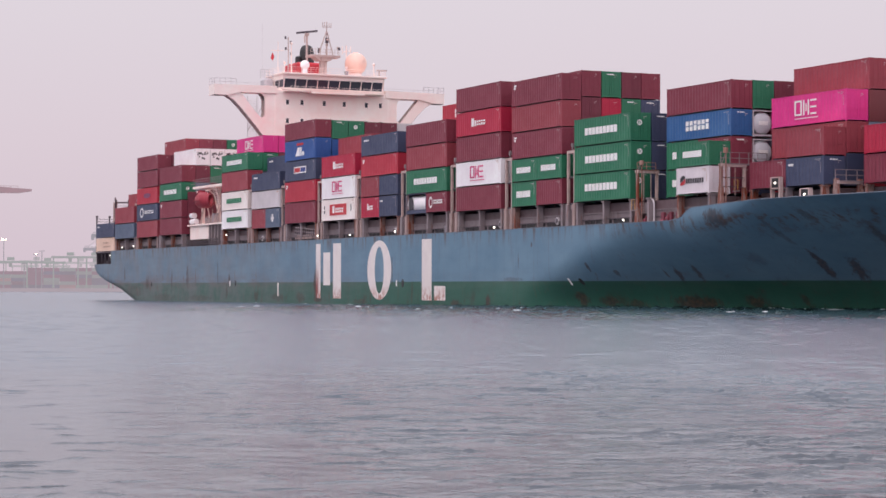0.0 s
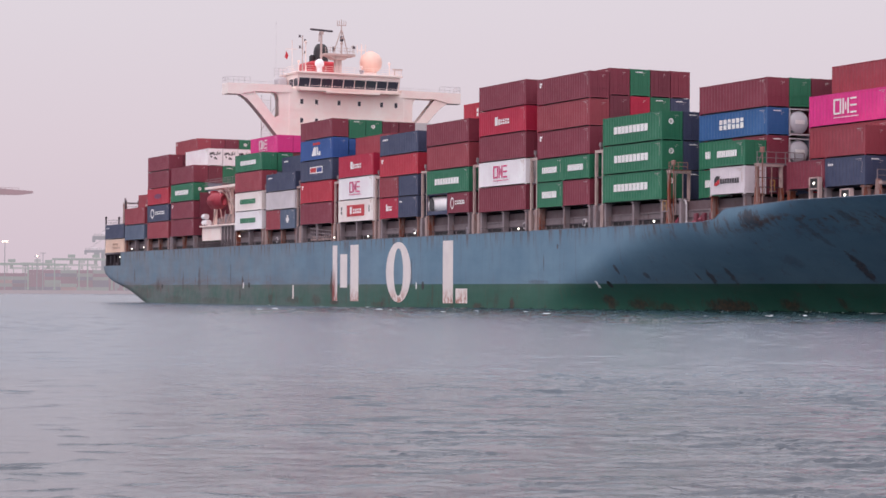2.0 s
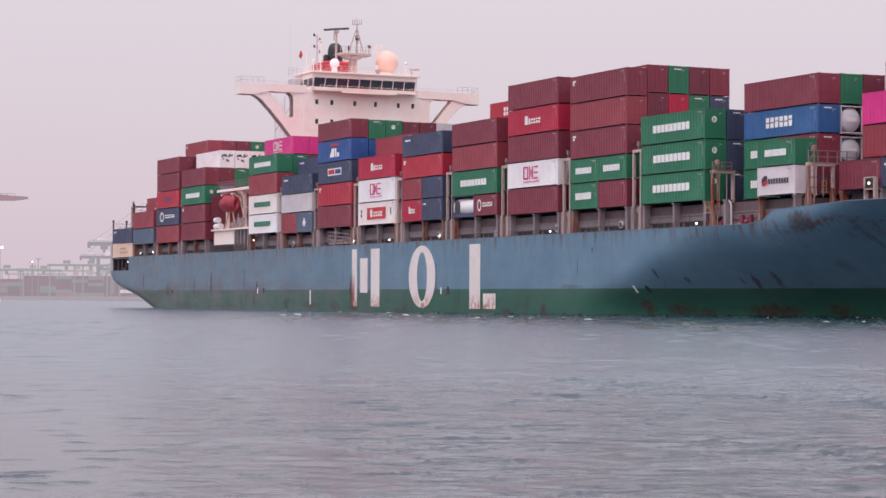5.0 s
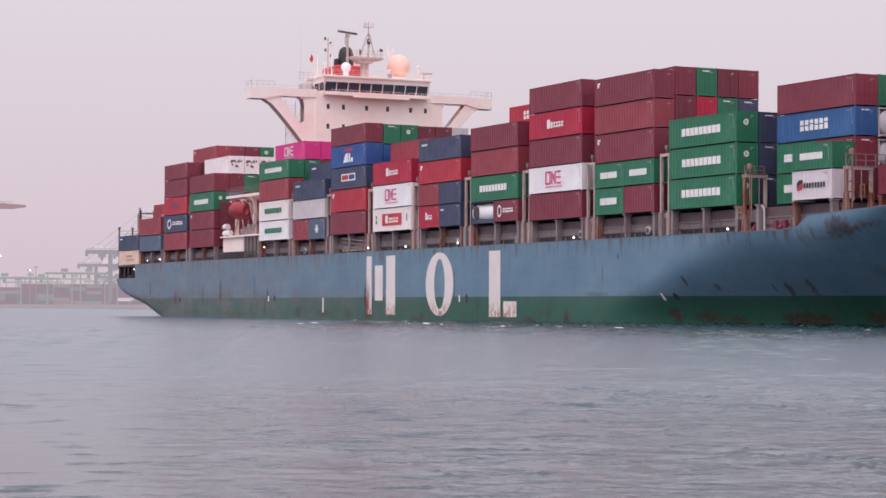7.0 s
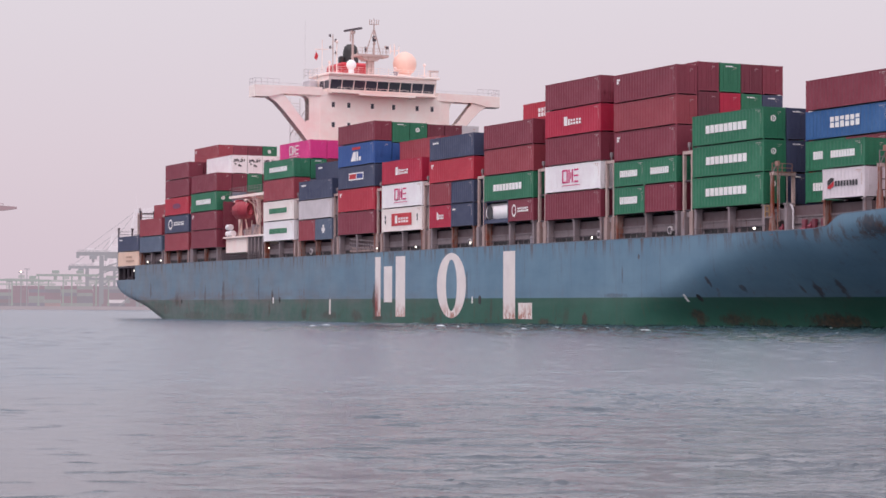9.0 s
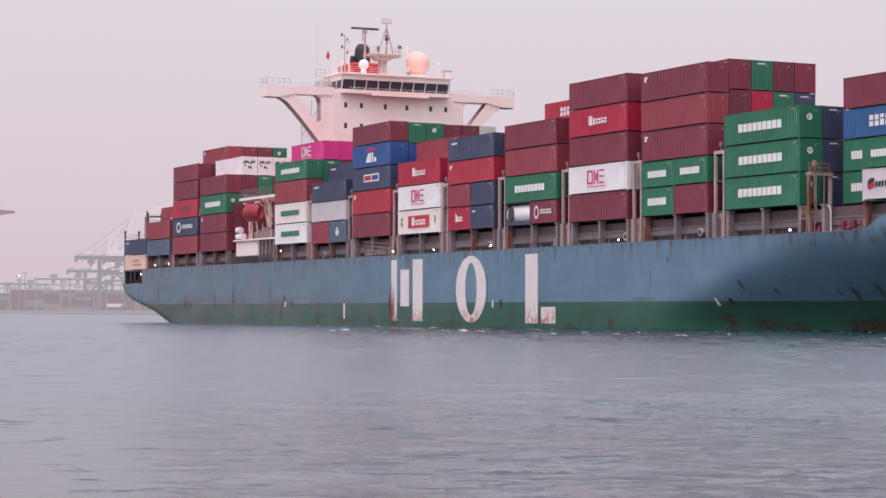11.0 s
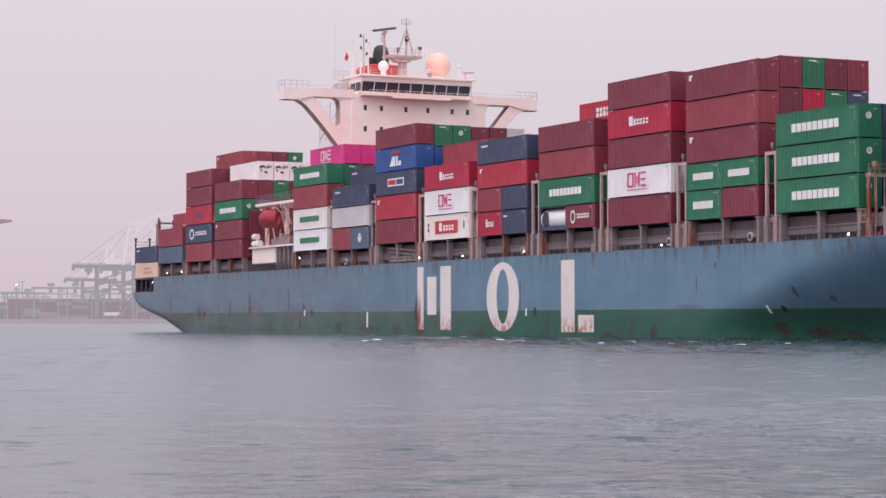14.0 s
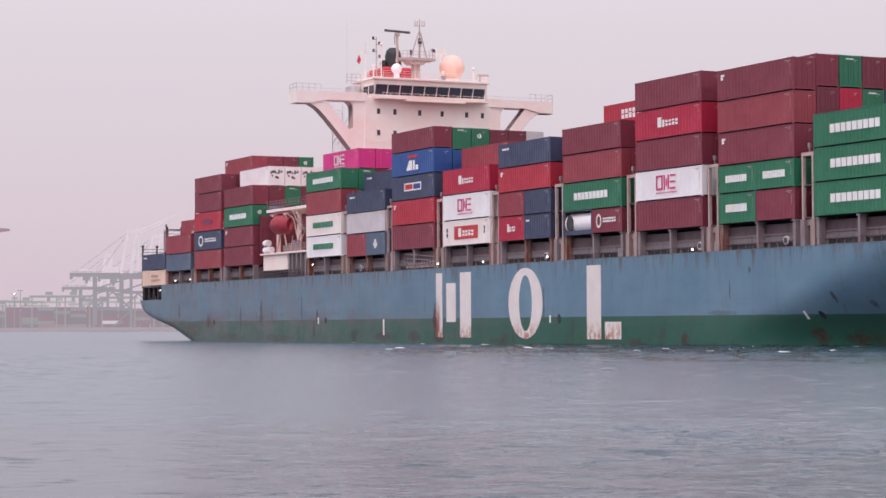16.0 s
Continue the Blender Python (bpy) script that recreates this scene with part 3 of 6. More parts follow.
def build_hull(ship):
    xs = [-161.4, -161.3, -160.9, -160.3, -159.4, -158.5, -157.5, -156.5, -155.5, -153, -150.01, -149.99]
    x = -148.0
    while x < -105:
        xs.append(x); x += 3.0
    while x < 10:
        xs.append(x); x += 8.0
    while x < 142:
        xs.append(x); x += 0.6 if 50.5 < x < 56 else 2.2
    xs.append(142)
    levels = 15
    b = Build()
    for side in (-1, 1):
        vs, fs = [], []
        for x in xs:
            top, zb = sheer(x), along(STERN, x)
            lo = max(-2.0, min(zb, top - 0.03))
            for k in range(levels + 1):
                z = lo + (top - lo) * k / levels
                vs.append((x, 20 + side * half_breadth(x, z), z))
        n = levels + 1
        for j in range(len(xs) - 1):
            for k in range(levels):
                q = (j * n + k, (j + 1) * n + k, (j + 1) * n + k + 1, j * n + k + 1)
                fs.append(q if side < 0 else tuple(reversed(q)))
        b.face_list(vs, fs, True)
    # stern plate and underside
    vs, fs = [], []
    for x in xs[:22]:
        zb = max(-2.0, min(along(STERN, x), sheer(x) - 0.03))
        hb = half_breadth(x, zb)
        vs += [(x, 20 - hb, zb), (x, 20 + hb, zb)]
    fs += [(2 * j, 2 * j + 1, 2 * j + 3, 2 * j + 2) for j in range(21)]
    b.face_list(vs, fs, True)
    hull = part("hull", b, HULL, ship, "weathered blue hull side with green boot-top and rust runs")
    # main deck
    d = Build()
    vs, fs = [], []
    dx = [x for x in xs if x > -150]
    for x in dx:
        hb = half_breadth(x, 8.6) - 0.15
        vs += [(x, 20 - hb, 8.6), (x, 20 + hb, 8.6)]
    fs += [(2 * j, 2 * j + 2, 2 * j + 3, 2 * j + 1) for j in range(len(dx) - 1)]
    d.face_list(vs, fs)
    part("main_deck", d, MAT["deck_green"], ship)
    # open mooring deck under the aftermost stack
    md = Build()
    md.box(-160.2, -149.9, 0.6, 39.4, 5.9, 6.1)
    md.box(-150.1, -149.95, 0.1, 39.9, 6.0, 9.0)
    md.box(-160.6, -149.7, 0.05, 39.95, 8.75, 8.98)
    # dark block and end plate added to fill the opening in place of shade
    md.box(-160.3, -150, 2.6, 36, 6.0, 8.8).box(-160.58, -160.4, 0.5, 39.5, 6.0, 8.8).box(-156.2, -155.4, 0.9, 2.0, 6.1, 7.2).rod((-158.4, 1.4, 6.1), (-158.4, 1.4, 7.0), 0.35, 8)
    part("mooring_deck", md, MAT["dark_steel"], ship, "shadowed open mooring deck at the stern")
    for x in (-160.4, -157.2, -154.8, -152.4):
        part("stanchion", Build().box(x, x + 0.22, 0.15, 0.4, 6.0, 8.78), MAT["dark_steel"], ship)
    rim = Build()
    for x0, x1 in zip(xs, xs[1:]):
        if x0 > -150 and x1 < 100:
            y0, y1 = 20 - half_breadth(x0, sheer(x0)), 20 - half_breadth(x1, sheer(x1))
            rim.rod((x0, y0 + 0.02, sheer(x0)), (x1, y1 + 0.02, sheer(x1)), 0.05, 6)
    part("deck_edge", rim, MAT["edge_rust"], ship, "rusty deck edge bar")
    return hull


def ring(cx, cz, rx, rz, n=40):
    return [(cx + rx * math.cos(2 * math.pi * i / n), cz + rz * math.sin(2 * math.pi * i / n)) for i in range(n)]


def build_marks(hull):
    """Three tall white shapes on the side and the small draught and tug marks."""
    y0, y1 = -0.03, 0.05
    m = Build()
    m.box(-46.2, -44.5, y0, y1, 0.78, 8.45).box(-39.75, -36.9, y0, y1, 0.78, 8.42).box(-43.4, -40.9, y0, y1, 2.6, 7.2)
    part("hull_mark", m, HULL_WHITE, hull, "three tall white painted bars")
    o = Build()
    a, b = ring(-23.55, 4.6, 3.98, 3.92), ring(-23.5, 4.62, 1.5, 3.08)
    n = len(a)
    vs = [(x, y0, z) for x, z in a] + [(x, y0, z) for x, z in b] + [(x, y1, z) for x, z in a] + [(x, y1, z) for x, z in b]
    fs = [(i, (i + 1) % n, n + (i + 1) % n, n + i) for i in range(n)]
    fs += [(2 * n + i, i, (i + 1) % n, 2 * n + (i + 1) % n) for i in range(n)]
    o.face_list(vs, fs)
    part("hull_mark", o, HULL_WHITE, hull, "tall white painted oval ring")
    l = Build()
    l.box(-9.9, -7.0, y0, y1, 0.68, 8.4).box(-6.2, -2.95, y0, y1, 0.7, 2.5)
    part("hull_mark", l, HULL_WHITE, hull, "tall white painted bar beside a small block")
    for x, z, w, h, mat in ((-61.5, 1.0, 0.42, 2.0, "cream_box"), (-17.9, 2.45, 0.28, 0.8, "mark_white"), (-83.0, 2.5, 0.35, 0.85, "mark_white"),
                            (27.48, 2.6, 0.26, 0.75, "mark_white"), (-15.9, 2.3, 0.75, 1.1, "funnel_black"), (-80.4, 2.5, 0.6, 0.9, "funnel_black"),
                            (29.27, 2.6, 0.6, 0.75, "funnel_black"), (-124.5, 2.4, 0.7, 0.8, "funnel_black")):
        outline = (ring(x, z + h / 2, w / 2, h / 2, 10) if mat == "funnel_black" else
                   [(x - w / 2, z), (x + w / 2, z), (x + w / 2, z + h / 2), (x + w / 2, z + h), (x - w / 2, z + h), (x - w / 2, z + h / 2)])
        n = len(outline)
        vs = [(px, 20 - half_breadth(px, pz) - 0.035, pz) for px, pz in outline] + [(px, 20 - half_breadth(px, pz) + 0.1, pz) for px, pz in outline]
        fs = [tuple(range(n))] + [(i, n + i, n + (i + 1) % n, (i + 1) % n) for i in range(n)]
        part("side_mark", Build().face_list(vs, fs), MAT[mat], hull)


BAYS = {"stern": -160.4, "a": -147.7, "b": -133.75, "c": -120.2, "d": -87.45, "e": -73.35, "f": -59.05, "g": -44.4, "h": -30.0, "i": -15.05,
        "j": 0.0, "k": 14.95, "l": 30.1, "m": 45.3, "n": 60.75, "o": 75.6}
LONG = 12.19
ship = ride(thing("container_ship", "blue and green container ship loaded with stacked boxes, under way", "ship"), Matrix())
hull = build_hull(ship)
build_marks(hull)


def build_deck_gear():
    """Hatch coamings, box pedestals and lashing bridges along the deck."""
    for key, x0 in BAYS.items():
        if key == "stern":
            continue
        inner = {"n": 3.0, "o": 5.0}.get(key, 0.0)
        c = Build().box(x0 - 0.2, x0 + LONG + 0.2, 0.95 + inner, 39.05 - inner, 8.6, 10.25)
        c.box(x0 - 0.1, x0 + LONG + 0.1, 0.85 + inner, 39.15 - inner, 10.25, 10.4)
        part("hatch_coaming", c, MAT["coaming"], ship)
        part("hatch_cover", Build().box(x0 - 0.1, x0 + LONG + 0.1, 1.05 + inner, 38.95 - inner, 10.4, LOADS[key][0] - 0.28), MAT["hatch_shade"], ship)
        # black plates for the slots, enlarged to darken the whole lower band
        if x0 < 45:
            for k in range(9):
                xa = x0 + 0.9 + k * 1.2 + (k > 4) * 0.3
                part("scupper_slot", Build().box(xa, xa + 1.0, 0.9, 0.97, 8.85, 9.6), MAT["funnel_black"], ship)
        base = LOADS[key][0]
        inner = {"n": 2.4, "o": 5.0}.get(key, 0.0)
        for k, (dx, w) in enumerate(((0.05, 0.4), (5.95, 0.32), (11.68, 0.4))):
            foot = max(8.5, sheer(x0 + dx) - 0.4)
            b = Build().box(x0 + dx, x0 + dx + w, 0.25 + inner, 0.95 + inner, foot, base - 0.14)
            b.box(x0 + dx - 0.08, x0 + dx + w + 0.08, 0.15 + inner, 1.05 + inner, base - 0.14, base)
            part("pedestal", b, MAT["rust_streaked" if random.random() < 0.5 else "post_grey"], ship)
        # fore-and-aft girders, pipes and rail between the pedestals
        g = Build()
        e = {"n": 3.2, "o": 5.2}.get(key, 0.0)
        g.rod((x0, 0.88 + e, 9.62), (x0 + LONG, 0.88 + e, 9.62), 0.05, 6)
        if x0 < 45:
            g.rail([(x0, 0.25, 8.6), (x0 + LONG, 0.25, 8.6)], 1.05, 0.022, 1.5, 2)
        part("deck_rail", g, MAT["dark_steel"], ship)
    for x in (10.6, 24.8, -20.2, -33.0, -49.0, -70.5):
        fan = part("vent_fan", Build().rod((x, 0.75, 9.75), (x, 0.95, 9.75), 0.42, 14), MAT["grey_white"], ship, "pale round vent on the coaming")
        part("vent_cap", Build().rod((x, 0.7, 9.75), (x, 0.76, 9.75), 0.26, 12), MAT["dark_steel"], fan)
    for x in (12.4, 13.3, 47.5, 49.0, 50.4, -4.6, -17.4, -62.5):
        part("deck_box", Build().soft_box(x, x + 0.55, 0.6, 0.94, 9.1, 10.0, 0.04), MAT["deck_grey" if x < 40 else "maroon2"], ship)
    dv = Build()
    bend = [(46.2, 0.6, 8.7), (46.2, 0.6, 10.9), (46.0, 0.6, 11.3), (45.5, 0.6, 11.5), (45.0, 0.6, 11.35)]
    for a, b in zip(bend, bend[1:]):
        dv.rod(a, b, 0.09, 8)
    part("hose_davit", dv, MAT["grey_white"], ship, "white bent pipe davit")
    for x, z, w in ((44.2, 9.2, 0.5), (47.4, 9.0, 0.7), (48.6, 9.3, 0.5)):
        part("deck_valve", Build().rod((x, 0.7, z), (x + w, 0.7, z), 0.28, 10).rod((x + w / 2, 0.7, z - 0.5), (x + w / 2, 0.7, z + 0.5), 0.12, 8), MAT["maroon"], ship)
    part("spill_box", Build().soft_box(42.6, 44.8, 0.9, 1.4, 10.0, 11.1, 0.06).box(43.2, 43.5, 0.86, 0.92, 10.4, 10.7), MAT["coaming"], ship)
    tops = {"stern": 15.6, "a": 18.2, "b": 17.4, "m": 14.5, "n": 14.35, "o": 12.1}
    for key, x0 in BAYS.items():
        if key == "d":
            continue
        top = tops.get(key, 17.4)
        if key in ("stern", "a", "b"):
            # slim cell guide posts at the after end of the low stacks
            z0 = LOADS[key][0] - 0.3
            for y in (0.2, 2.7):
                part("cell_guide", Build().box(x0 - 0.55, x0 - 0.3, y, y + 0.22, z0, top).box(x0 - 0.6, x0 - 0.2, y - 0.05, y + 0.3, top, top + 0.35),
                     MAT["dark_steel"], ship)
            part("guide_rail", Build().rail([(x0 - 0.4, 0.3, top - 1.3), (x0 - 0.4, 20, top - 1.3)], 1.0, 0.05, 2.5, 2), MAT["dark_steel"], ship)
            if key == "stern":
                continue
        xg = x0 - 1.35
        if key in ("m", "n", "o"):
            # open rusty portal frames on the narrowing foredeck
            y0, span = {"m": (0.12, 2.3), "n": (0.12, 2.65), "o": (3.0, 2.6)}[key]
            xg -= 0.5 if key == "m" else 0
            foot = sheer(xg) - 0.35
            for y in (y0, y0 + span):
                part("lashing_post", Build().box(xg - 0.15, xg + 0.15, y, y + 0.24, foot, top), MAT["rust_streaked" if y == y0 else "mast_tan"], ship)
                part("post_foot", Build().prism([(xg - 0.42, foot), (xg + 0.42, foot), (xg + 0.18, foot + 2.0), (xg - 0.18, foot + 2.0)], y - 0.05, y + 0.29, "y"),
                     MAT["rust_streaked"], ship)
            part("lashing_beam", Build().box(xg - 0.28, xg + 0.28, y0, y0 + span + 0.24, top - 0.3, top), MAT["mast_tan"], ship)
            if key == "o":
                part("platform_rail", Build().rail([(xg, y0, top), (xg, y0 + 6, top)], 1.0, 0.045, 1.2, 2).box(xg - 0.4, xg + 0.4, y0 + 0.3, y0 + 6, top - 0.1, top),
                     MAT["post_grey"], ship)
                continue
            for y in (y0 + 0.75, y0 + 1.6):
                part("portal_bar", Build().rod((xg + 0.2, y, foot + 1.2), (xg + 0.2, y, top - 0.3), 0.05, 6), MAT["rust_post"], ship)
            for z in (foot + 2.0, foot + 2.9):
                part("portal_rung", Build().box(xg - 0.08, xg + 0.08, y0 + 0.24, y0 + span, z, z + 0.08), MAT["dark_steel"], ship)
            # a second slim post with its cable box, close behind the outer one
            part("cable_post", Build().rod((xg + 0.75, y0 + 0.2, foot), (xg + 0.75, y0 + 0.2, top + (1.4 if key == "n" else 0.9)), 0.07, 8), MAT["rust_streaked"], ship)
            part("junction_box", Build().soft_box(xg + 0.5, xg + 1.0, y0 + 0.02, y0 + 0.32, top + (1.0 if key == "n" else 0.5), top + (1.5 if key == "n" else 0.95), 0.05), MAT["rust_tan"], ship)
            part("brace", Build().rod((xg, y0 + 0.2, top), (xg + 0.7, y0 + 0.2, top + 0.9), 0.05, 5), MAT["post_grey"], ship)
            gy = y0 if key == "m" else y0 + span - 0.9
            gx = xg - 1.0 if key == "m" else xg - 0.2
            part("gate", Build().rail([(gx, gy, foot + 1.7), (gx + 0.65, gy, foot + 1.7)], 1.0, 0.04, 0.65, 2), MAT["yellow"], ship, "rusty yellow guard gate")
            part("gate_ledge", Build().box(gx - 0.1, xg + 0.2, gy - 0.1, gy + 0.4, foot + 1.6, foot + 1.7), MAT["post_grey"], ship)
            reach = y0 + (span if key == "m" else 5.4)
            part("platform_rail", Build().rail([(xg, y0 + 0.1, top), (xg, reach, top)], 1.1 if key == "n" else 0.8, 0.045, 1.0, 2)
                 .box(xg - 0.35, xg + 0.35, y0 + 0.3, reach, top - 0.08, top + 0.02), MAT["rust_tan" if key == "m" else "post_grey"], ship)
            continue
        y = 0.25
        for dx in (-1.0, 0.5):
            b = Build()
            b.box(xg + dx, xg + dx + 0.62, y, y + 0.9, 8.5, 11.45)
            part("lashing_post", b, MAT["rust_post" if random.random() < 0.5 else "post_grey"], ship)
            part("lashing_column", Build().box(xg + dx + 0.14, xg + dx + 0.36, y + 0.1, y + 0.4, 11.45, top), MAT["mast_tan"], ship)
        for za, zb in ((8.6, 9.2), (10.9, 11.4)):
            part("slot_plate", Build().box(xg - 0.5, xg + 0.5, y + 0.3, y + 0.5, za, zb), MAT["post_grey"], ship)
        part("arch", Build().box(xg - 0.9, xg + 0.9, y + 0.12, y + 0.38, top - 0.32, top - 0.02), MAT["mast_tan"], ship)
        c = Build()
        for z in (11.5, 14.4, top - 0.15):
            c.box(xg - 0.75, xg + 0.75, y + 0.25, 40 - y - 0.05, z, z + 0.14)
        for i in range(1, 9):
            yy = y + i * (40 - 2 * y) / 9
            c.box(xg - 0.15, xg + 0.15, yy - 0.1, yy + 0.1, 8.6, top)
        part("lashing_bridge", c, MAT["dark_steel"], ship)
        part("floodlight", Build().soft_box(xg + 0.1, xg + 0.4, y + 0.05, y + 0.35, top + 0.35, top + 0.8, 0.05)
             .rod((xg + 0.25, y + 0.2, top), (xg + 0.25, y + 0.2, top + 0.4), 0.09, 5), MAT["post_grey"], ship)


# ---- containers ----
def corrugated(length, height):
    """The long side: upright folds between rails."""
    b = Build()
    n = round(length / 0.56)
    pts = []
    x0, step = -length / 2 + 0.12, (length - 0.24) / n
    for i in range(n):
        x = x0 + i * step
        pts += [(x, 0.0), (x + step * 0.25, 0.0), (x + step * 0.5, 0.04), (x + step * 0.75, 0.04)]
    pts.append((x0 + n * step, 0.0))
    vs = [(x, d, z) for z in (0.14, height - 0.1) for x, d in pts]
    m = len(pts)
    return b.face_list(vs, [(i, i + 1, m + i + 1, m + i) for i in range(m - 1)])


TYPES = {}


def box_meshes(length, height):
    key = (round(length, 2), round(height, 2))
    if key in TYPES:
        return TYPES[key]
    L, H, W = length / 2, height, 1.219
    side = corrugated(length, height).mesh("side_panel")
    roof = Build().box(-L + 0.05, L - 0.05, -W + 0.05, W - 0.05, H - 0.08, H - 0.03).mesh("roof")
    floor = Build().box(-L + 0.05, L - 0.05, -W + 0.05, W - 0.05, 0.03, 0.16).mesh("floor")
    fr = Build()
    for sx in (-1, 1):
        for sy in (-1, 1):
            xa, ya = sx * L, sy * W
            fr.box(min(xa, xa - sx * 0.13), max(xa, xa - sx * 0.13), min(ya, ya - sy * 0.1), max(ya, ya - sy * 0.1), 0.1, H - 0.1)
            for z, zt in ((-0.07, 0.12), (H - 0.12, H)):
                fr.box(min(xa + sx * 0.01, xa - sx * 0.18), max(xa + sx * 0.01, xa - sx * 0.18), min(ya + sy * 0.01, ya - sy * 0.16),
                       max(ya + sy * 0.01, ya - sy * 0.16), z, zt)
        fr.box(min(sx * L, sx * (L - 0.1)), max(sx * L, sx * (L - 0.1)), -W, W, H - 0.13, H - 0.02)
        fr.box(min(sx * L, sx * (L - 0.1)), max(sx * L, sx * (L - 0.1)), -W, W, 0.02, 0.17)
    for sy in (-1, 1):
        y = sy * W
        fr.box(-L, L, min(y, y - sy * 0.07), max(y, y - sy * 0.07), H - 0.1, H - 0.02)
        fr.box(-L, L, min(y, y - sy * 0.07), max(y, y - sy * 0.07), 0.03, 0.16)
    frame_mesh = fr.mesh("corner_frame")
    y0, y1 = 0.01, W - 0.1
    leaf = Build().box(-0.05, 0.0, y0, y1, 0.17, H - 0.13)
    for k in range(3):
        za, zb = 0.35 + k * (H - 0.6) / 3, 0.35 + (k + 0.85) * (H - 0.6) / 3
        leaf.box(0.0, 0.015, y0 + 0.1, y1 - 0.1, za, zb)
    bar = Build().rod((0.05, 0, 0.2), (0.05, 0, H - 0.2), 0.02, 5).box(0.03, 0.08, -0.02, 0.26, 1.0, 1.04)
    wall = Build().box(-0.05, 0.0, -W + 0.1, W - 0.1, 0.17, H - 0.13)
    for k in range(8):
        wall.box(0.0, 0.03, -W + 0.2 + k * 0.27, -W + 0.33 + k * 0.27, 0.25, H - 0.2)
    door_mesh = leaf.mesh("door"), bar.mesh("locking_bar"), wall.mesh("end_wall")
    mk = Build()
    # identification bars on side and end, too small to pick apart
    for i in range(5):
        mk.box(L - 0.46, L - 0.4, -W - 0.03, -W - 0.015, H - 0.72 - i * 0.2, H - 0.62 - i * 0.2)
    for i in range(7):
        mk.box(L - 1.3 + i * 0.13, L - 1.22 + i * 0.13, -W - 0.03, -W - 0.015, H - 0.32, H - 0.26)
    for i in range(3):
        mk.box(L - 0.9 + i * 0.13, L - 0.83 + i * 0.13, -W - 0.03, -W - 0.015, H - 0.46, H - 0.41)
    for i in range(4):
        mk.box(L + 0.02, L + 0.03, 0.3 + i * 0.11, 0.37 + i * 0.11, H - 0.48, H - 0.42)
    mk.box(L + 0.02, L + 0.03, 0.3, 0.45, H - 0.64, H - 0.6)
    mark_mesh = mk.mesh("identification_mark")
    TYPES[key] = side, roof, floor, frame_mesh, door_mesh, mark_mesh
    return TYPES[key]


WORDS = {"maroon": "maroon", "maroon2": "dark maroon", "brown": "red-brown", "red": "bright red", "crimson": "crimson", "green": "green",
         "navy": "navy blue", "slate": "slate blue", "blue": "blue", "sky_blue": "mid blue", "white": "white", "dull_white": "dull white", "grey_white": "pale grey",
         "cream_box": "off-white", "beige": "beige", "pink": "magenta pink"}
LOGO_WORDS = {"": "", "row_white": "row of white blocks", "row_green": "row of green blocks", "block_pink": "magenta block mark", "block_white": "white block mark",
              "slim": "small white block mark", "framed": "red framed block mark", "wide": "white blocks", "cross": "small white emblem",
              "badge": "red and white badge", "arrow": "white ring emblem", "striped": "white block and red stripe", "oval": "faded plum oval emblem",
              "dots": "small pale square", "ringed": "red-black emblem", "text": "thin dark bars", "tank": "dark arc emblem",
              "cart": "dark speckled emblem", "small": "short white bar"}


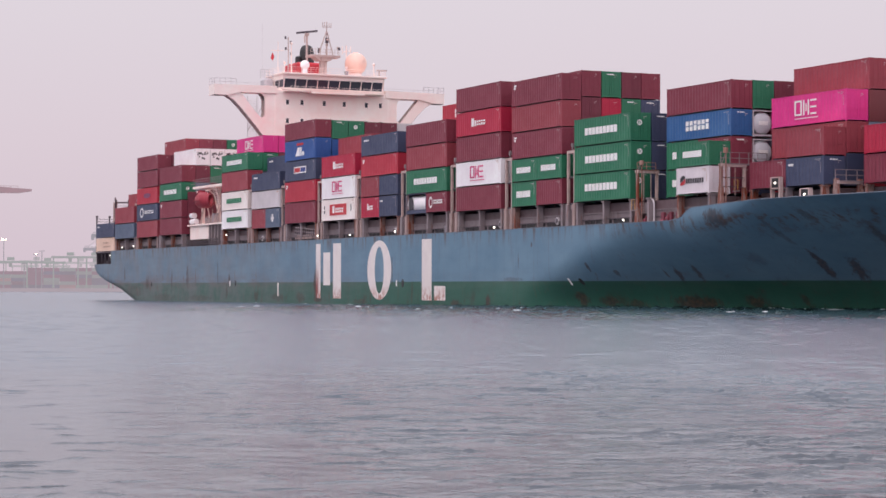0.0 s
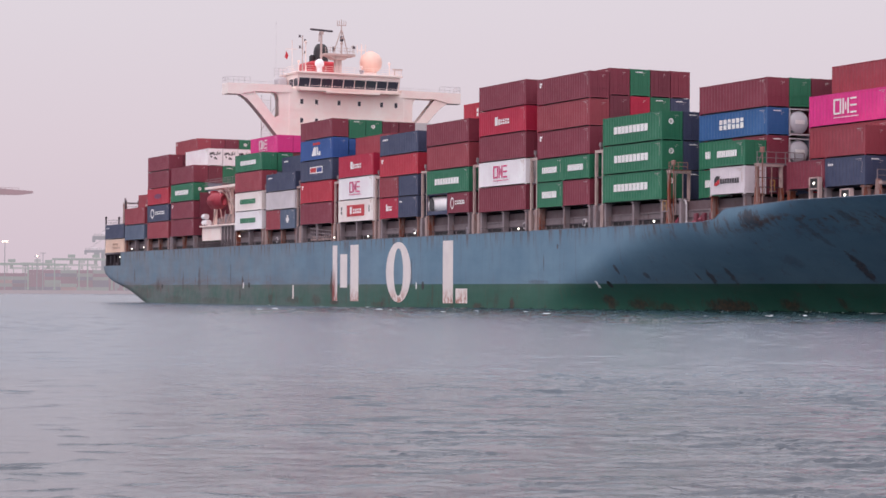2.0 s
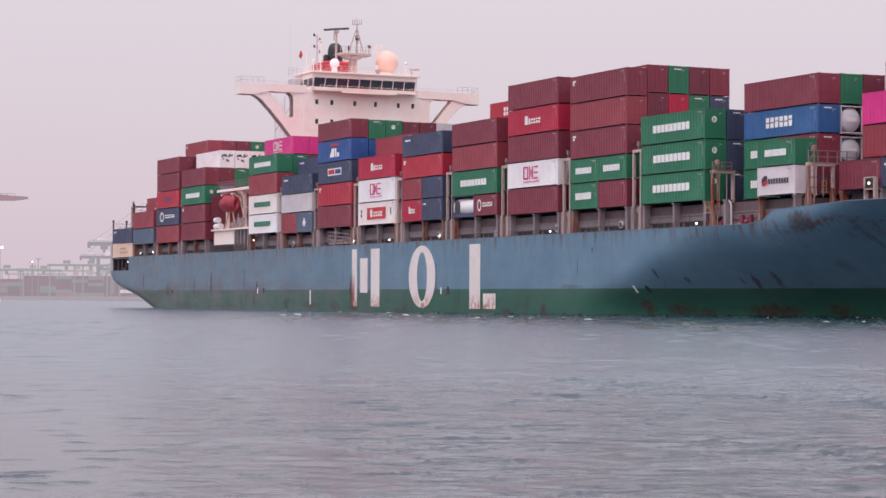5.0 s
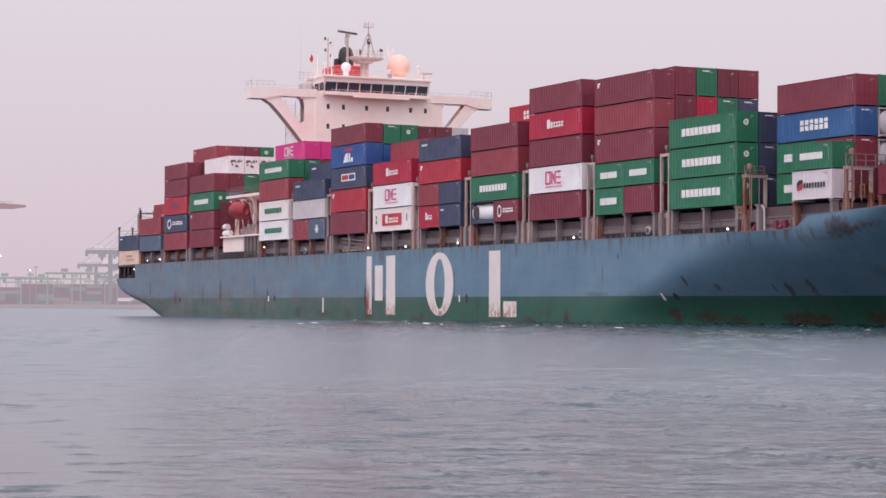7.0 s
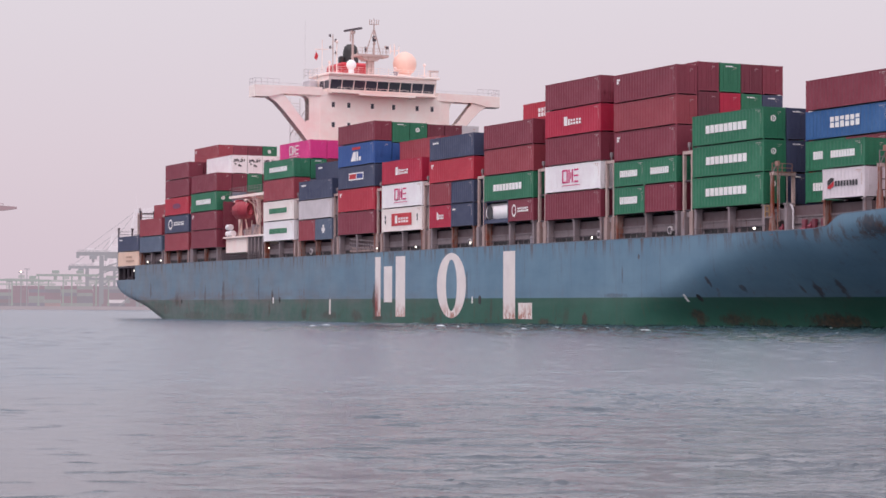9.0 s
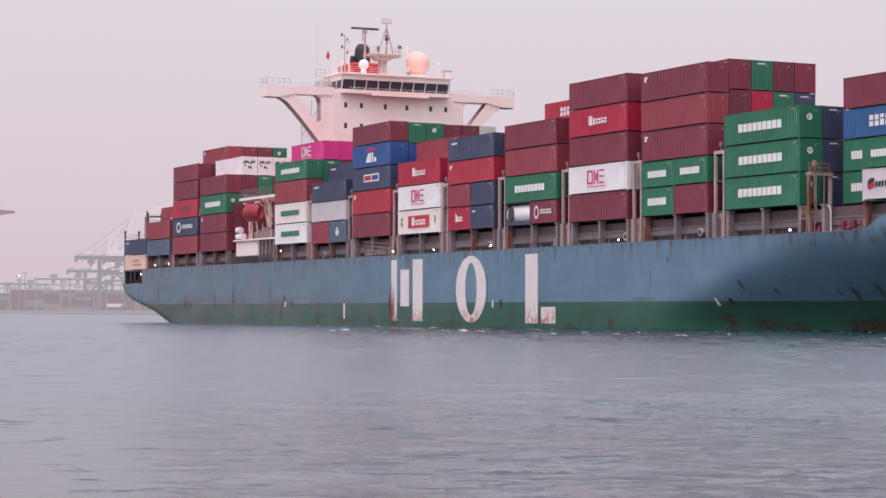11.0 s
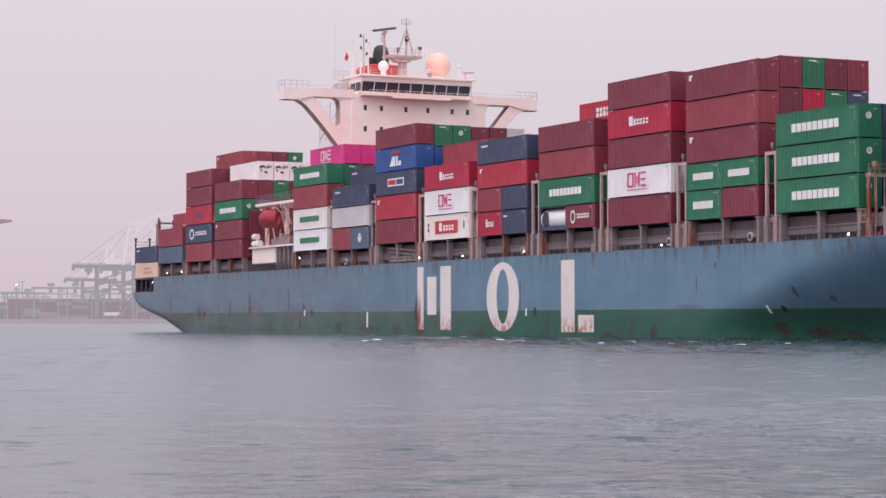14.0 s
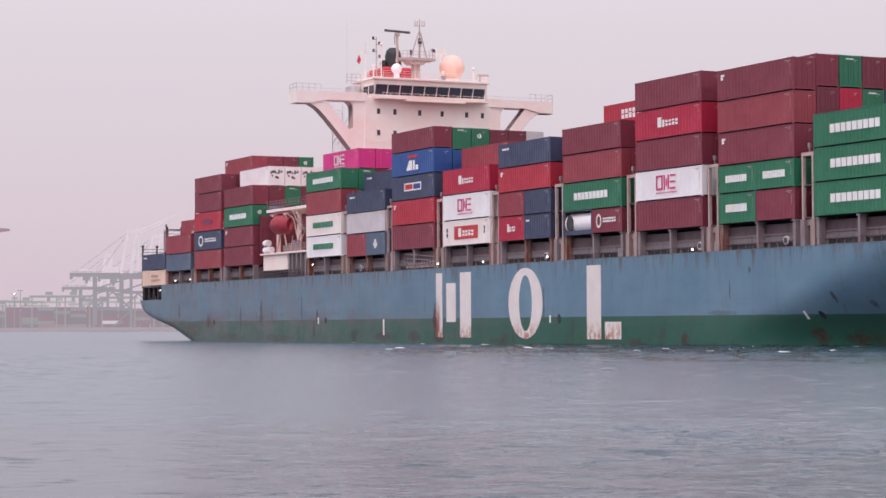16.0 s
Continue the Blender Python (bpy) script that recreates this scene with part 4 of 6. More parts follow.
def logo(kind, L, H):
    """Builds of the painted shapes on the side (x, z on the side's plane), with their materials."""
    y = (-1.219 - 0.03, -1.219 - 0.012)
    out = []

    def blocks(x0, x1, z0, z1, n, mat, gap=0.27, notch=True):
        b = Build()
        w = (x1 - x0) / n
        for i in range(n):
            xa, xb = x0 + i * w, x0 + (i + 1) * w - gap * w
            if notch:
                cut = z0 + (z1 - z0) * (0.5, 0.5, 0.62)[i % 3]
                b.box(xa, xb, *y, z0, cut - 0.02 * H).box(xa, xb, *y, cut + 0.018 * H, z1)
            else:
                b.box(xa, xb, *y, z0, z1)
        out.append((b, mat))

    def disc(cx, cz, rx, rz, mat, hole=0.0, n=20):
        b = Build()
        a = ring(cx, cz, rx, rz, n)
        if hole:
            c = ring(cx, cz, rx * hole, rz * hole, n)
            b.face_list([(p, y[0], q) for p, q in a] + [(p, y[0], q) for p, q in c],
                        [(i, (i + 1) % n, n + (i + 1) % n, n + i) for i in range(n)])
        else:
            b.prism(a, *y, "y")
        out.append((b, mat))

    if kind == "row_white" or kind == "row_green":
        mat = "mark_white" if kind == "row_white" else "mark_green"
        blocks(-0.3 * L, 0.28 * L, 0.37 * H, 0.63 * H, 9, mat, 0.15, False)
    elif kind in ("block_pink", "block_white"):
        mat = "mark_pink" if kind == "block_pink" else "mark_white"
        w, z0, z1 = 0.1 * L, 0.31 * H, 0.81 * H
        xs = -0.18 * L
        b = Build()
        t = 0.17 if L > 7 else 0.12
        b.box(xs, xs + w, *y, z1 - t, z1).box(xs, xs + w, *y, z0, z0 + t).box(xs, xs + t * 1.35, *y, z0, z1).box(xs + w - t * 1.35, xs + w, *y, z0, z1)
        xs += w + 0.2
        b.box(xs, xs + t * 1.35, *y, z0, z1).box(xs + w * 0.8 - t * 1.35, xs + w * 0.8, *y, z0, z1)
        b.box(xs + w * 0.4 - t * 0.5, xs + w * 0.4 + t * 0.5, *y, z0 + 0.12 * H, z1 - 0.12 * H)
        xs += w * 0.8 + 0.2
        for z in (z0, (z0 + z1) / 2 - t / 2, z1 - t):
            b.box(xs, xs + w * 0.8, *y, z, z + t)
        out.append((b, mat))
        out.append((Build().box(-0.18 * L, 0.14 * L, *y, 0.2 * H, 0.225 * H), mat))
    elif kind == "slim":
        out.append((Build().box(-0.15 * L, -0.09 * L, *y, 0.36 * H, 0.7 * H).box(-0.075 * L, -0.045 * L, *y, 0.36 * H, 0.6 * H), "mark_white"))
        blocks(-0.03 * L, 0.17 * L, 0.38 * H, 0.58 * H, 4, "mark_white", 0.3)
    elif kind == "framed":
        out.append((Build().box(-0.25 * L, 0.25 * L, -1.236, -1.225, 0.24 * H, 0.76 * H), "mark_red"))
        out.append((Build().box(-0.16 * L, -0.1 * L, *y, 0.34 * H, 0.68 * H), "mark_white"))
        blocks(-0.07 * L, 0.18 * L, 0.36 * H, 0.58 * H, 4, "mark_white", 0.3)
        out.append((Build().box(-0.42 * L, -0.39 * L, *y, 0.35 * H, 0.5 * H).box(-0.42 * L, -0.39 * L, *y, 0.55 * H, 0.7 * H)
                    .box(0.38 * L, 0.4 * L, *y, 0.4 * H, 0.7 * H), "mark_black"))
    elif kind == "wide":
        blocks(-0.19 * L, 0.18 * L, 0.34 * H, 0.72 * H, 6, "mark_white")
    elif kind == "cross":
        out.append((Build().box(-0.1 * L, 0.1 * L, *y, 0.4 * H, 0.55 * H).box(-0.05 * L, 0.05 * L, *y, 0.3 * H, 0.7 * H), "mark_white"))
    elif kind == "badge":
        out.append((Build().box(-0.2 * L, 0.2 * L, -1.236, -1.225, 0.36 * H, 0.7 * H), "mark_white"))
        out.append((Build().box(-0.18 * L, 0.0, *y, 0.42 * H, 0.64 * H), "mark_red"))
        out.append((Build().box(0.02 * L, 0.18 * L, *y, 0.42 * H, 0.64 * H), "mark_blue"))
    elif kind == "arrow":
        disc(-0.26 * L, 0.5 * H, 0.09 * L, 0.3 * H, "mark_white", 0.66)
        blocks(-0.12 * L, 0.32 * L, 0.42 * H, 0.62 * H, 6, "mark_white", 0.25)
    elif kind == "striped":
        out.append((Build().prism([(-0.14 * L, 0.2 * H), (-0.07 * L, 0.62 * H), (0.0, 0.62 * H), (0.0, 0.2 * H)], *y, "y")
                    .box(0.02 * L, 0.06 * L, *y, 0.2 * H, 0.62 * H).box(0.08 * L, 0.14 * L, *y, 0.2 * H, 0.4 * H), "mark_white"))
        out.append((Build().box(-0.1 * L, 0.12 * L, *y, 0.72 * H, 0.84 * H), "mark_red"))
    elif kind == "oval":
        disc(0, 0.5 * H, 0.17 * L, 0.16 * H, "mark_plum")
    elif kind == "dots":
        out.append((Build().box(-0.45 * L, -0.42 * L, *y, 0.66 * H, 0.76 * H).box(-0.45 * L, -0.4 * L, *y, 0.77 * H, 0.84 * H), "mark_white"))
    elif kind == "ringed":
        cx, w = -0.3 * L, 0.075 * L
        out.append((Build().prism([(cx - w, 0.42 * H), (cx - w, 0.6 * H), (cx, 0.7 * H), (cx + w, 0.68 * H), (cx + w, 0.6 * H)], *y, "y"), "mark_black"))
        out.append((Build().prism([(cx - w, 0.4 * H), (cx + w, 0.57 * H), (cx + w, 0.42 * H), (cx, 0.33 * H), (cx - w, 0.34 * H)], *y, "y"), "mark_red"))
        blocks(-0.2 * L, 0.36 * L, 0.4 * H, 0.58 * H, 8, "mark_black", 0.34, False)
    elif kind == "text":
        blocks(-0.1 * L, 0.2 * L, 0.55 * H, 0.68 * H, 5, "mark_tan", 0.3, False)
        blocks(-0.1 * L, 0.3 * L, 0.28 * H, 0.4 * H, 6, "mark_tan", 0.3, False)
    elif kind == "tank":
        disc(-0.3 * L, 0.5 * H, 0.14 * L, 0.42 * H, "mark_black", 0.7)
        blocks(-0.12 * L, 0.12 * L, 0.42 * H, 0.56 * H, 4, "mark_black", 0.3, False)
    elif kind == "small":
        blocks(-0.42 * L, -0.28 * L, 0.72 * H, 0.8 * H, 3, "mark_white", 0.2, False)
    return out


def pieces(b):
    """Splits a Build into the shapes that stand apart from one another."""
    home = list(range(len(b.v)))

    def root(i):
        while home[i] != i:
            i = home[i]
        return i

    for f in b.f:
        for i in f[1:]:
            home[root(i)] = root(f[0])
    boxes = {}
    for i, p in enumerate(b.v):
        q = boxes.setdefault(root(i), [p[0], p[0], p[2], p[2]])
        q[0], q[1], q[2], q[3] = min(q[0], p[0]), max(q[1], p[0]), min(q[2], p[2]), max(q[3], p[2])
    keys = list(boxes)
    for j, a in enumerate(keys):
        for c in keys[:j]:
            p, q = boxes[a], boxes[c]
            if p[0] < q[1] + 0.02 and q[0] < p[1] + 0.02 and p[2] < q[3] + 0.02 and q[2] < p[3] + 0.02:
                home[root(a)] = root(c)
    groups = {}
    for f, sm in zip(b.f, b.smooth):
        groups.setdefault(root(f[0]), []).append((f, sm))
    out = []
    for fs in groups.values():
        used = sorted({i for f, sm in fs for i in f})
        back = {i: k for k, i in enumerate(used)}
        out.append(Build().face_list([b.v[i] for i in used], [tuple(back[i] for i in f) for f, sm in fs], fs[0][1]))
    return out


LOGOS = {}
END_LOGO = {}


def end_mark(kind, H):
    x = (0.02, 0.034)
    b = Build()
    if kind == "ring":
        spin = [(math.cos(2 * math.pi * i / 16), math.sin(2 * math.pi * i / 16)) for i in range(16)]
        b.face_list([(x[1], -0.15 + 0.3 * k * c, H * 0.64 + 0.3 * k * q) for k in (1, 0.5) for c, q in spin],
                    [(i, (i + 1) % 16, 16 + (i + 1) % 16, 16 + i) for i in range(16)])
        b.box(*x, -0.23, -0.07, H * 0.64 - 0.06, H * 0.64 + 0.06)
    elif kind == "cart":
        rng = random.Random(5)
        for i in range(14):
            cy, cz = rng.uniform(-0.9, 0.9), rng.uniform(0.35, 0.75) * H
            b.prism([(cy + rng.uniform(0.1, 0.28) * math.cos(k), cz + rng.uniform(0.1, 0.25) * math.sin(k)) for k in (0, 1.3, 2.6, 3.9, 5.2)], *x, "x")
    else:
        b.box(*x, -0.55, 0.35, 0.86 * H, 0.9 * H)
    return b


def container(color, mark, length, height, m, door=True, end=""):
    what = WORDS[color] + (" steel container" if length > 7 else " short steel container")
    label = what + (" with " + LOGO_WORDS[mark] if LOGO_WORDS[mark] else " with small markings") + " on deck"
    root = ride(thing("shipping_container", label, "container", "containers on the ship"), m)
    side, roof, floor, frame_mesh, door_mesh, mark_mesh = box_meshes(length, height)
    mat = MAT[color]
    part("side_panel", side, mat, root, at=pose(0, -1.205, 0))
    part("side_panel", side, mat, root, at=pose(0, 1.205, 0, 0, 0, 180))
    part("roof", roof, mat, root)
    part("floor", floor, MAT["dark_steel"], root)
    part("corner_frame", frame_mesh, mat, root)
    for shift in (0.0, -1.129):
        leaf = part("door", door_mesh[0], mat, root, at=pose(length / 2 - 0.02, shift, 0))
        for y in (0.31, 0.87):
            part("locking_bar", door_mesh[1], mat, leaf, at=pose(0, y, 0))
    part("end_wall", door_mesh[2], mat, root, at=pose(-length / 2 + 0.02, 0, 0, 0, 0, 180))
    idm = part("identification_mark", mark_mesh, MAT["mark_tan" if color in ("white", "dull_white", "cream_box", "grey_white", "beige") else "mark_faint"], root)
    tagged(idm, kind="stuff")
    if mark:
        key = (mark, round(length, 2), round(height, 2))
        if key not in LOGOS:
            LOGOS[key] = [(p.mesh("side_logo"), mt) for b, mt in logo(mark, length, height) for p in pieces(b)]
        for me, mt in LOGOS[key]:
            part("side_logo", me, MAT[mt], root)
    if end:
        key = (end, round(height, 2))
        if key not in END_LOGO:
            END_LOGO[key] = end_mark(end, height).mesh("end_logo")
        part("end_logo", END_LOGO[key], MAT["mark_black" if end == "cart" else "mark_white"], root, at=pose(length / 2, 0, 0))
    return root


def tank_container(m, shell="steel_tank", rim="grey_white", what="silver steel"):
    root = ride(thing("tank_container", what + " tank container in a frame, stacked on the ship", "container", "tank containers"), m)
    L, H = 6.06, 2.59
    t = Build()
    t.rod((-L / 2 + 0.25, 0, H / 2), (L / 2 - 0.25, 0, H / 2), 1.12, 28)
    t.ball((L / 2 - 0.3, 0, H / 2), 1.12, 24, (0.3, 1, 1))
    part("tank", t, MAT[shell], root)
    part("corner_frame", box_meshes(L, H)[3], MAT[rim], root)
    if shell == "white":
        part("base_tray", Build().box(-L / 2 + 0.1, L / 2 - 0.1, -1.15, 1.15, 0.1, 0.5), MAT[rim], root)
        part("side_logo", Build().prism(ring(-1.7, 1.3, 0.75, 0.85, 16), -1.16, -1.1, "y"), MAT["mark_black"], root)
    part("placard", Build().box(L / 2 + 0.03, L / 2 + 0.05, -0.6, 0.5, 1.1, 1.5), MAT["mark_white"], root)
    return root


GAP = 0.03
SHORT = 6.06


def stack(x0, z0, row, tiers, tall, low):
    """Tiers from the bottom up: (colour, mark, end mark, height), ('pair', aft, fore, height) for two short boxes, 'fill' for a hidden one."""
    y = 1.3 + 2.55 * row
    z = z0
    hidden = []
    for tier in tiers:
        jit = lambda a=0.03: random.uniform(-a, a)
        if tier == "fill":
            h = tall
            hidden.append((x0, y, z, h))
        elif tier[0] == "pair":
            h = tier[3] if len(tier) > 3 else low
            for k, t in enumerate(tier[1:3]):
                if t is None:
                    continue
                spot = x0 + SHORT / 2 + k * (LONG - SHORT), y + jit()
                at = pose(*spot, z)
                if t[0] == "tank":
                    tank_container(at)
                elif t[0] == "white_tank":
                    tank_container(at, "white", "navy", "white")
                else:
                    container(t[0], t[1], SHORT, h - 0.07, pose(*spot, z + 0.07), end=t[2] if len(t) > 2 else "")
        else:
            h = tier[3] if len(tier) > 3 else tall
            container(tier[0], tier[1], LONG, h - 0.07, pose(x0 + LONG / 2 + jit(), y + jit(), z + 0.07), end=tier[2] if len(tier) > 2 else "")
        z += h + GAP
    return hidden


M, M2, BR, RD, CR, GR, NV, WH = (("maroon", ""), ("maroon2", ""), ("brown", ""), ("red", ""), ("crimson", ""), ("green", "", "bar"),
                                 ("navy", "small"), ("white", ""))
F = "fill"
LOADS = {    # height of the deck, heights of tall and low boxes, rows of tiers, hidden tiers elsewhere
    "stern": (9.0, 2.7, 2.6, {0: [("beige", "text", "", 2.57), ("navy", "small")]}, 2),
    "a": (11.15, 2.9, 2.65, {0: [("slate", "", "", 2.75), ("brown", "", "", 3.0)], 1: [F, F, ("brown", "", "", 2.5)]}, 2),
    "b": (11.1, 2.92, 2.65, {0: [BR, ("navy", "arrow"), ("red", "oval"), M, ("maroon", "", "", 2.6)], 1: [F, F, F, F, ("maroon2", "", "", 2.6)],
                             2: [F] * 5 + [("brown", "dots", "", 2.6)], 3: [F] * 5 + [("maroon", "", "", 2.6)],
                             4: [F] * 5 + [("maroon2", "", "", 2.6)], 5: [F] * 5 + [("green", "", "ring", 2.6)]}, 5),
    "c": (11.2, 2.9, 2.65, {0: [M, ("maroon", "dots"), ("green", "row_white", "ring", 3.0), M], 1: [F, F, F, M2, ("white", "", "cart")],
                            2: [F, F, F, GR, ("white", "", "cart")], 3: [F, F, F, M2, ("white", "", "cart")], 4: [F, F, F, M, WH]}, 4),
    "d": (11.48, 2.91, 2.65, {0: [("white", "row_green"), ("cream_box", "row_green"), ("brown", "", "", 3.1), ("green", "row_white", "", 2.75)],
                              1: [F, F, F, GR, ("pink", "block_white", "", 2.7)], 2: [F, F, F, F, ("pink", "", "", 2.7)]}, 4),
    "e": (11.2, 2.7, 2.95, {0: [("pair", ("brown", ""), ("slate", "cross")), ("grey_white", ""), NV], 1: [F, F, F, ("navy", "small", "", 2.9)]}, 3),
    "f": (11.58, 2.96, 2.7, {0: [("maroon", "", "", 3.05), ("red", "dots", "", 3.05), ("navy", "badge"), ("blue", "striped"), ("maroon", "", "", 2.6)],
                             1: [F, F, F, ("blue", ""), ("green", "", "bar", 2.7)], 2: [F, F, F, F, ("green", "", "ring", 2.7)],
                             3: [F, F, F, F, ("maroon2", "", "", 2.6)], 4: [F, F, F, F, ("maroon2", "", "", 2.6)],
                             5: [F, F, F, F, ("grey_white", "", "", 2.6)]}, 4),
    "g": (11.55, 3.02, 2.7, {0: [("cream_box", "framed"), ("white", "block_pink"), ("crimson", "slim")], 1: [F, F, F, ("brown", "", "", 2.7)],
                             2: [F, F, F, ("maroon", "", "", 2.7)]}, 3),
    "h": (11.6, 2.76, 2.76, {0: [("pair", ("crimson", "slim"), ("navy", "small")), ("pair", ("brown", ""), ("navy", ""), 2.68), ("red", "dots"), NV],
                             1: [F, F, F, M]}, 3),
    "i": (11.68, 2.99, 2.52, {0: [("pair", ("white_tank", ""), ("maroon", "arrow")), ("green", "row_white"), BR, ("maroon", "", "", 2.85)],
                              1: ["fill", F, F, ("maroon", "", "", 2.4)], 2: [F, F, F, ("maroon", "", "", 2.4), ("red", "wide", "", 2.7)]}, 3),
    "j": (11.5, 2.96, 2.7, {0: [M, ("white", "block_pink"), ("maroon", "", "", 3.05), ("crimson", "slim"), M], 1: [F, F, F, CR, M2]}, 4),
    "k": (11.55, 2.97, 2.6, {0: [("pair", ("green", "row_white"), M, 2.85), ("pair", ("green", "row_white"), ("green", "row_white")), ("maroon", "dots", "", 3.05), BR,
                                 ("maroon", "dots")],
                             1: [F, F, F, M2, M], 2: [F, F, F, CR, GR], 3: [F, F, F, GR, M2], 4: [F, F, F, ("navy", "", "bar"), M]}, 3),
    "l": (11.56, 3.0, 2.7, {0: [("green", "row_white", "ring")] * 3, 1: [("navy", "", "bar")] * 3}, 2),
    "m": (11.55, 2.86, 2.82, {0: [("pair", None, ("dull_white", "ringed"), 2.68), ("pair", None, ("green", "row_white"), 2.45)],
                              1: [("pair", ("green", "row_white"), M2), ("pair", ("green", "row_white"), ("maroon", "", "bar")), ("sky_blue", "wide", "bar", 2.66), M],
                              2: [F, ("pair", M, ("tank", "")), ("pair", M, ("tank", ""), 2.66), ("green", "")],
                              3: [F, F, ("maroon", "", "", 2.66), M2]}, 2),
    "n": (11.75, 2.96, 2.68, {1: [("pair", M, ("navy", "small", "bar")), ("pair", None, ("brown", ""))], 2: [F, BR, ("pink", "block_white")],
                              3: [F, F, F, BR], 4: [F, F, F, M2], 5: [F, F, F, M]}, 3),
    "o": (11.75, 2.66, 2.66, {2: [M, ("crimson", "slim")], 3: [F, F, M], 4: [F, F, M2]}, 2),
}


def load_ship():
    for key, (z0, tall, low, rows, fill) in LOADS.items():
        x0 = BAYS[key]
        hidden = []
        last = 15 if x0 < 55 else 13
        for row, tiers in rows.items():
            hidden += stack(x0, z0, row, tiers, tall, low)
        for row in range(min(rows), last):
            if row not in rows:
                hidden += [(x0, 1.3 + 2.55 * row, z0 + k * (tall + GAP), tall) for k in range(fill)]
        b = Build()
        for x, y, z, h in hidden:
            b.soft_box(x, x + LONG, y - 1.2, y + 1.2, z, z + h, 0.04)
        if hidden:
            pile = new("container_pile", b.mesh("container_pile"))
            pile.data.materials.append(MIXED)
            tagged(pile, "block of mixed maroon, navy and green containers amid the stacks", "container", kind="stuff")
            ride(pile, Matrix())


load_ship()
build_deck_gear()


# ---- superstructure ----
def build_house():
    cream, X = MAT["cream"], -89.5
    house = part("superstructure", Build().soft_box(-93.4, X, 9.8, 30.0, 8.6, 34.6, 0.12), cream, ship, "cream painted accommodation block")
    base = Build().soft_box(-104.5, X - 0.5, 11.0, 31.0, 8.6, 24.0, 0.1)
    part("lower_house", base, cream, ship)
    # wings on raked brackets
    for s in (1, -1):
        fy = lambda y: y if s > 0 else 39.6 - y
        w = Build()
        w.prism([(fy(y), z) for y, z in ((-0.6, 33.3), (-0.6, 35.0), (10.2, 35.1), (10.2, 33.85), (4.0, 33.85), (1.6, 33.3))], -92.0, X + 0.1, "x")
        hole = ((4.0, 33.86), (6.9, 30.4), (7.5, 29.8), (8.1, 30.1), (8.1, 32.7), (7.9, 33.4), (7.3, 33.86))
        under = ((9.9, 25.5), (9.2, 25.6), (8.4, 26.3), (6.5, 28.6), (4.2, 31.2), (2.8, 32.6), (1.6, 33.3))
        w.prism([(fy(y), z) for y, z in under[::-1][:1] + hole[:6] + ((8.1, 33.86), (9.9, 33.86)) + under[:-1]], -91.1, X - 0.1, "x")
        w.prism([(fy(y), z) for y, z in ((8.1, 32.7), (7.9, 33.4), (7.3, 33.86), (8.1, 33.86))], -91.1, X - 0.1, "x")
        part("bridge_wing", w, cream, ship, "cream bridge wing on a raked bracket")
        # grey flange plates along the bracket's edges and the wing's underside
        for path in (hole + hole[:1], under + ((-0.6, 33.27),)):
            fl = Build()
            for (ya, za), (yb, zb) in zip(path, path[1:]):
                ln = math.hypot(yb - ya, zb - za)
                ny, nz = (zb - za) / ln * 0.035, -(yb - ya) / ln * 0.035
                if path[0] == hole[0]:
                    ny, nz = -ny, -nz
                pts = [(ya, za), (yb, zb), (yb - ny, zb - nz), (ya - ny, za - nz)]
                fl.prism([(fy(y), z) for y, z in pts], -91.2, X - 0.13, "x")
            part("flange_plate", fl, MAT["flange"], ship, "grey-tan flange plates of the wing bracket")
        r = Build().rail([(X, fy(-0.5), 34.9), (X, fy(3.2), 34.9)], 1.1, 0.04, 0.9, 2).rail([(X, fy(-0.5), 34.9), (-92, fy(-0.5), 34.9)], 1.1, 0.04, 1, 2)
        r.rail([(X, fy(3.2), 34.9), (X, fy(10.5), 34.95)], 0.5, 0.03, 1.8, 1)
        part("wing_rail", r, MAT["grey_white"], ship)
    # wheelhouse with a raked band of windows
    wh = Build()
    wh.prism([(-95.6, 34.6), (X + 0.2, 34.6), (X + 0.25, 34.9), (X + 0.75, 36.4), (X + 0.75, 37.1), (-95.6, 37.1)], 11.0, 28.9, "y")
    wheel = part("wheelhouse", wh, cream, ship, "cream wheelhouse with dark raked windows")
    n = 9
    for i in range(n):
        ya, yb = 11.25 + i * 17.4 / n + 0.08, 11.25 + (i + 1) * 17.4 / n - 0.08
        g = Build()
        g.face_list([(X + 0.29, ya, 34.92), (X + 0.29, yb, 34.92), (X + 0.78, yb, 36.3), (X + 0.78, ya, 36.3),
                     (X + 0.2, ya, 34.92), (X + 0.2, yb, 34.92), (X + 0.7, yb, 36.3), (X + 0.7, ya, 36.3)],
                    [(0, 1, 2, 3), (7, 6, 5, 4), (0, 4, 5, 1), (3, 2, 6, 7), (0, 3, 7, 4), (1, 5, 6, 2)])
        part("window", g, GLASS, wheel)
    for y in (11.0 - 0.03,):
        for k in range(2):
            part("window", Build().box(-92.4 + k * 1.9, -90.8 + k * 1.9, y - 0.01, y + 0.05, 35.0, 36.2), GLASS, wheel)
    balc = Build().box(X, X + 1.6, 15.6, 25.0, 34.0, 34.25)
    balc.rail([(X + 1.55, 12.0, 34.3), (X + 1.55, 28.4, 34.3)], 0.75, 0.03, 1.2, 2)
    balc.box(X, X + 1.55, 11.2, 28.8, 34.25, 34.4)
    part("balcony", balc, cream, ship)
    roof = Build().soft_box(-96.4, X + 1.1, 10.7, 29.3, 37.05, 37.35, 0.05)
    roof.rail([(-96.2, 10.8, 37.3), (X + 0.8, 10.8, 37.3), (X + 0.8, 29.1, 37.3), (-96.2, 29.1, 37.3)], 1.0, 0.03, 1.6, 3)
    part("monkey_island", roof, cream, ship, "cream wheelhouse roof with rails")
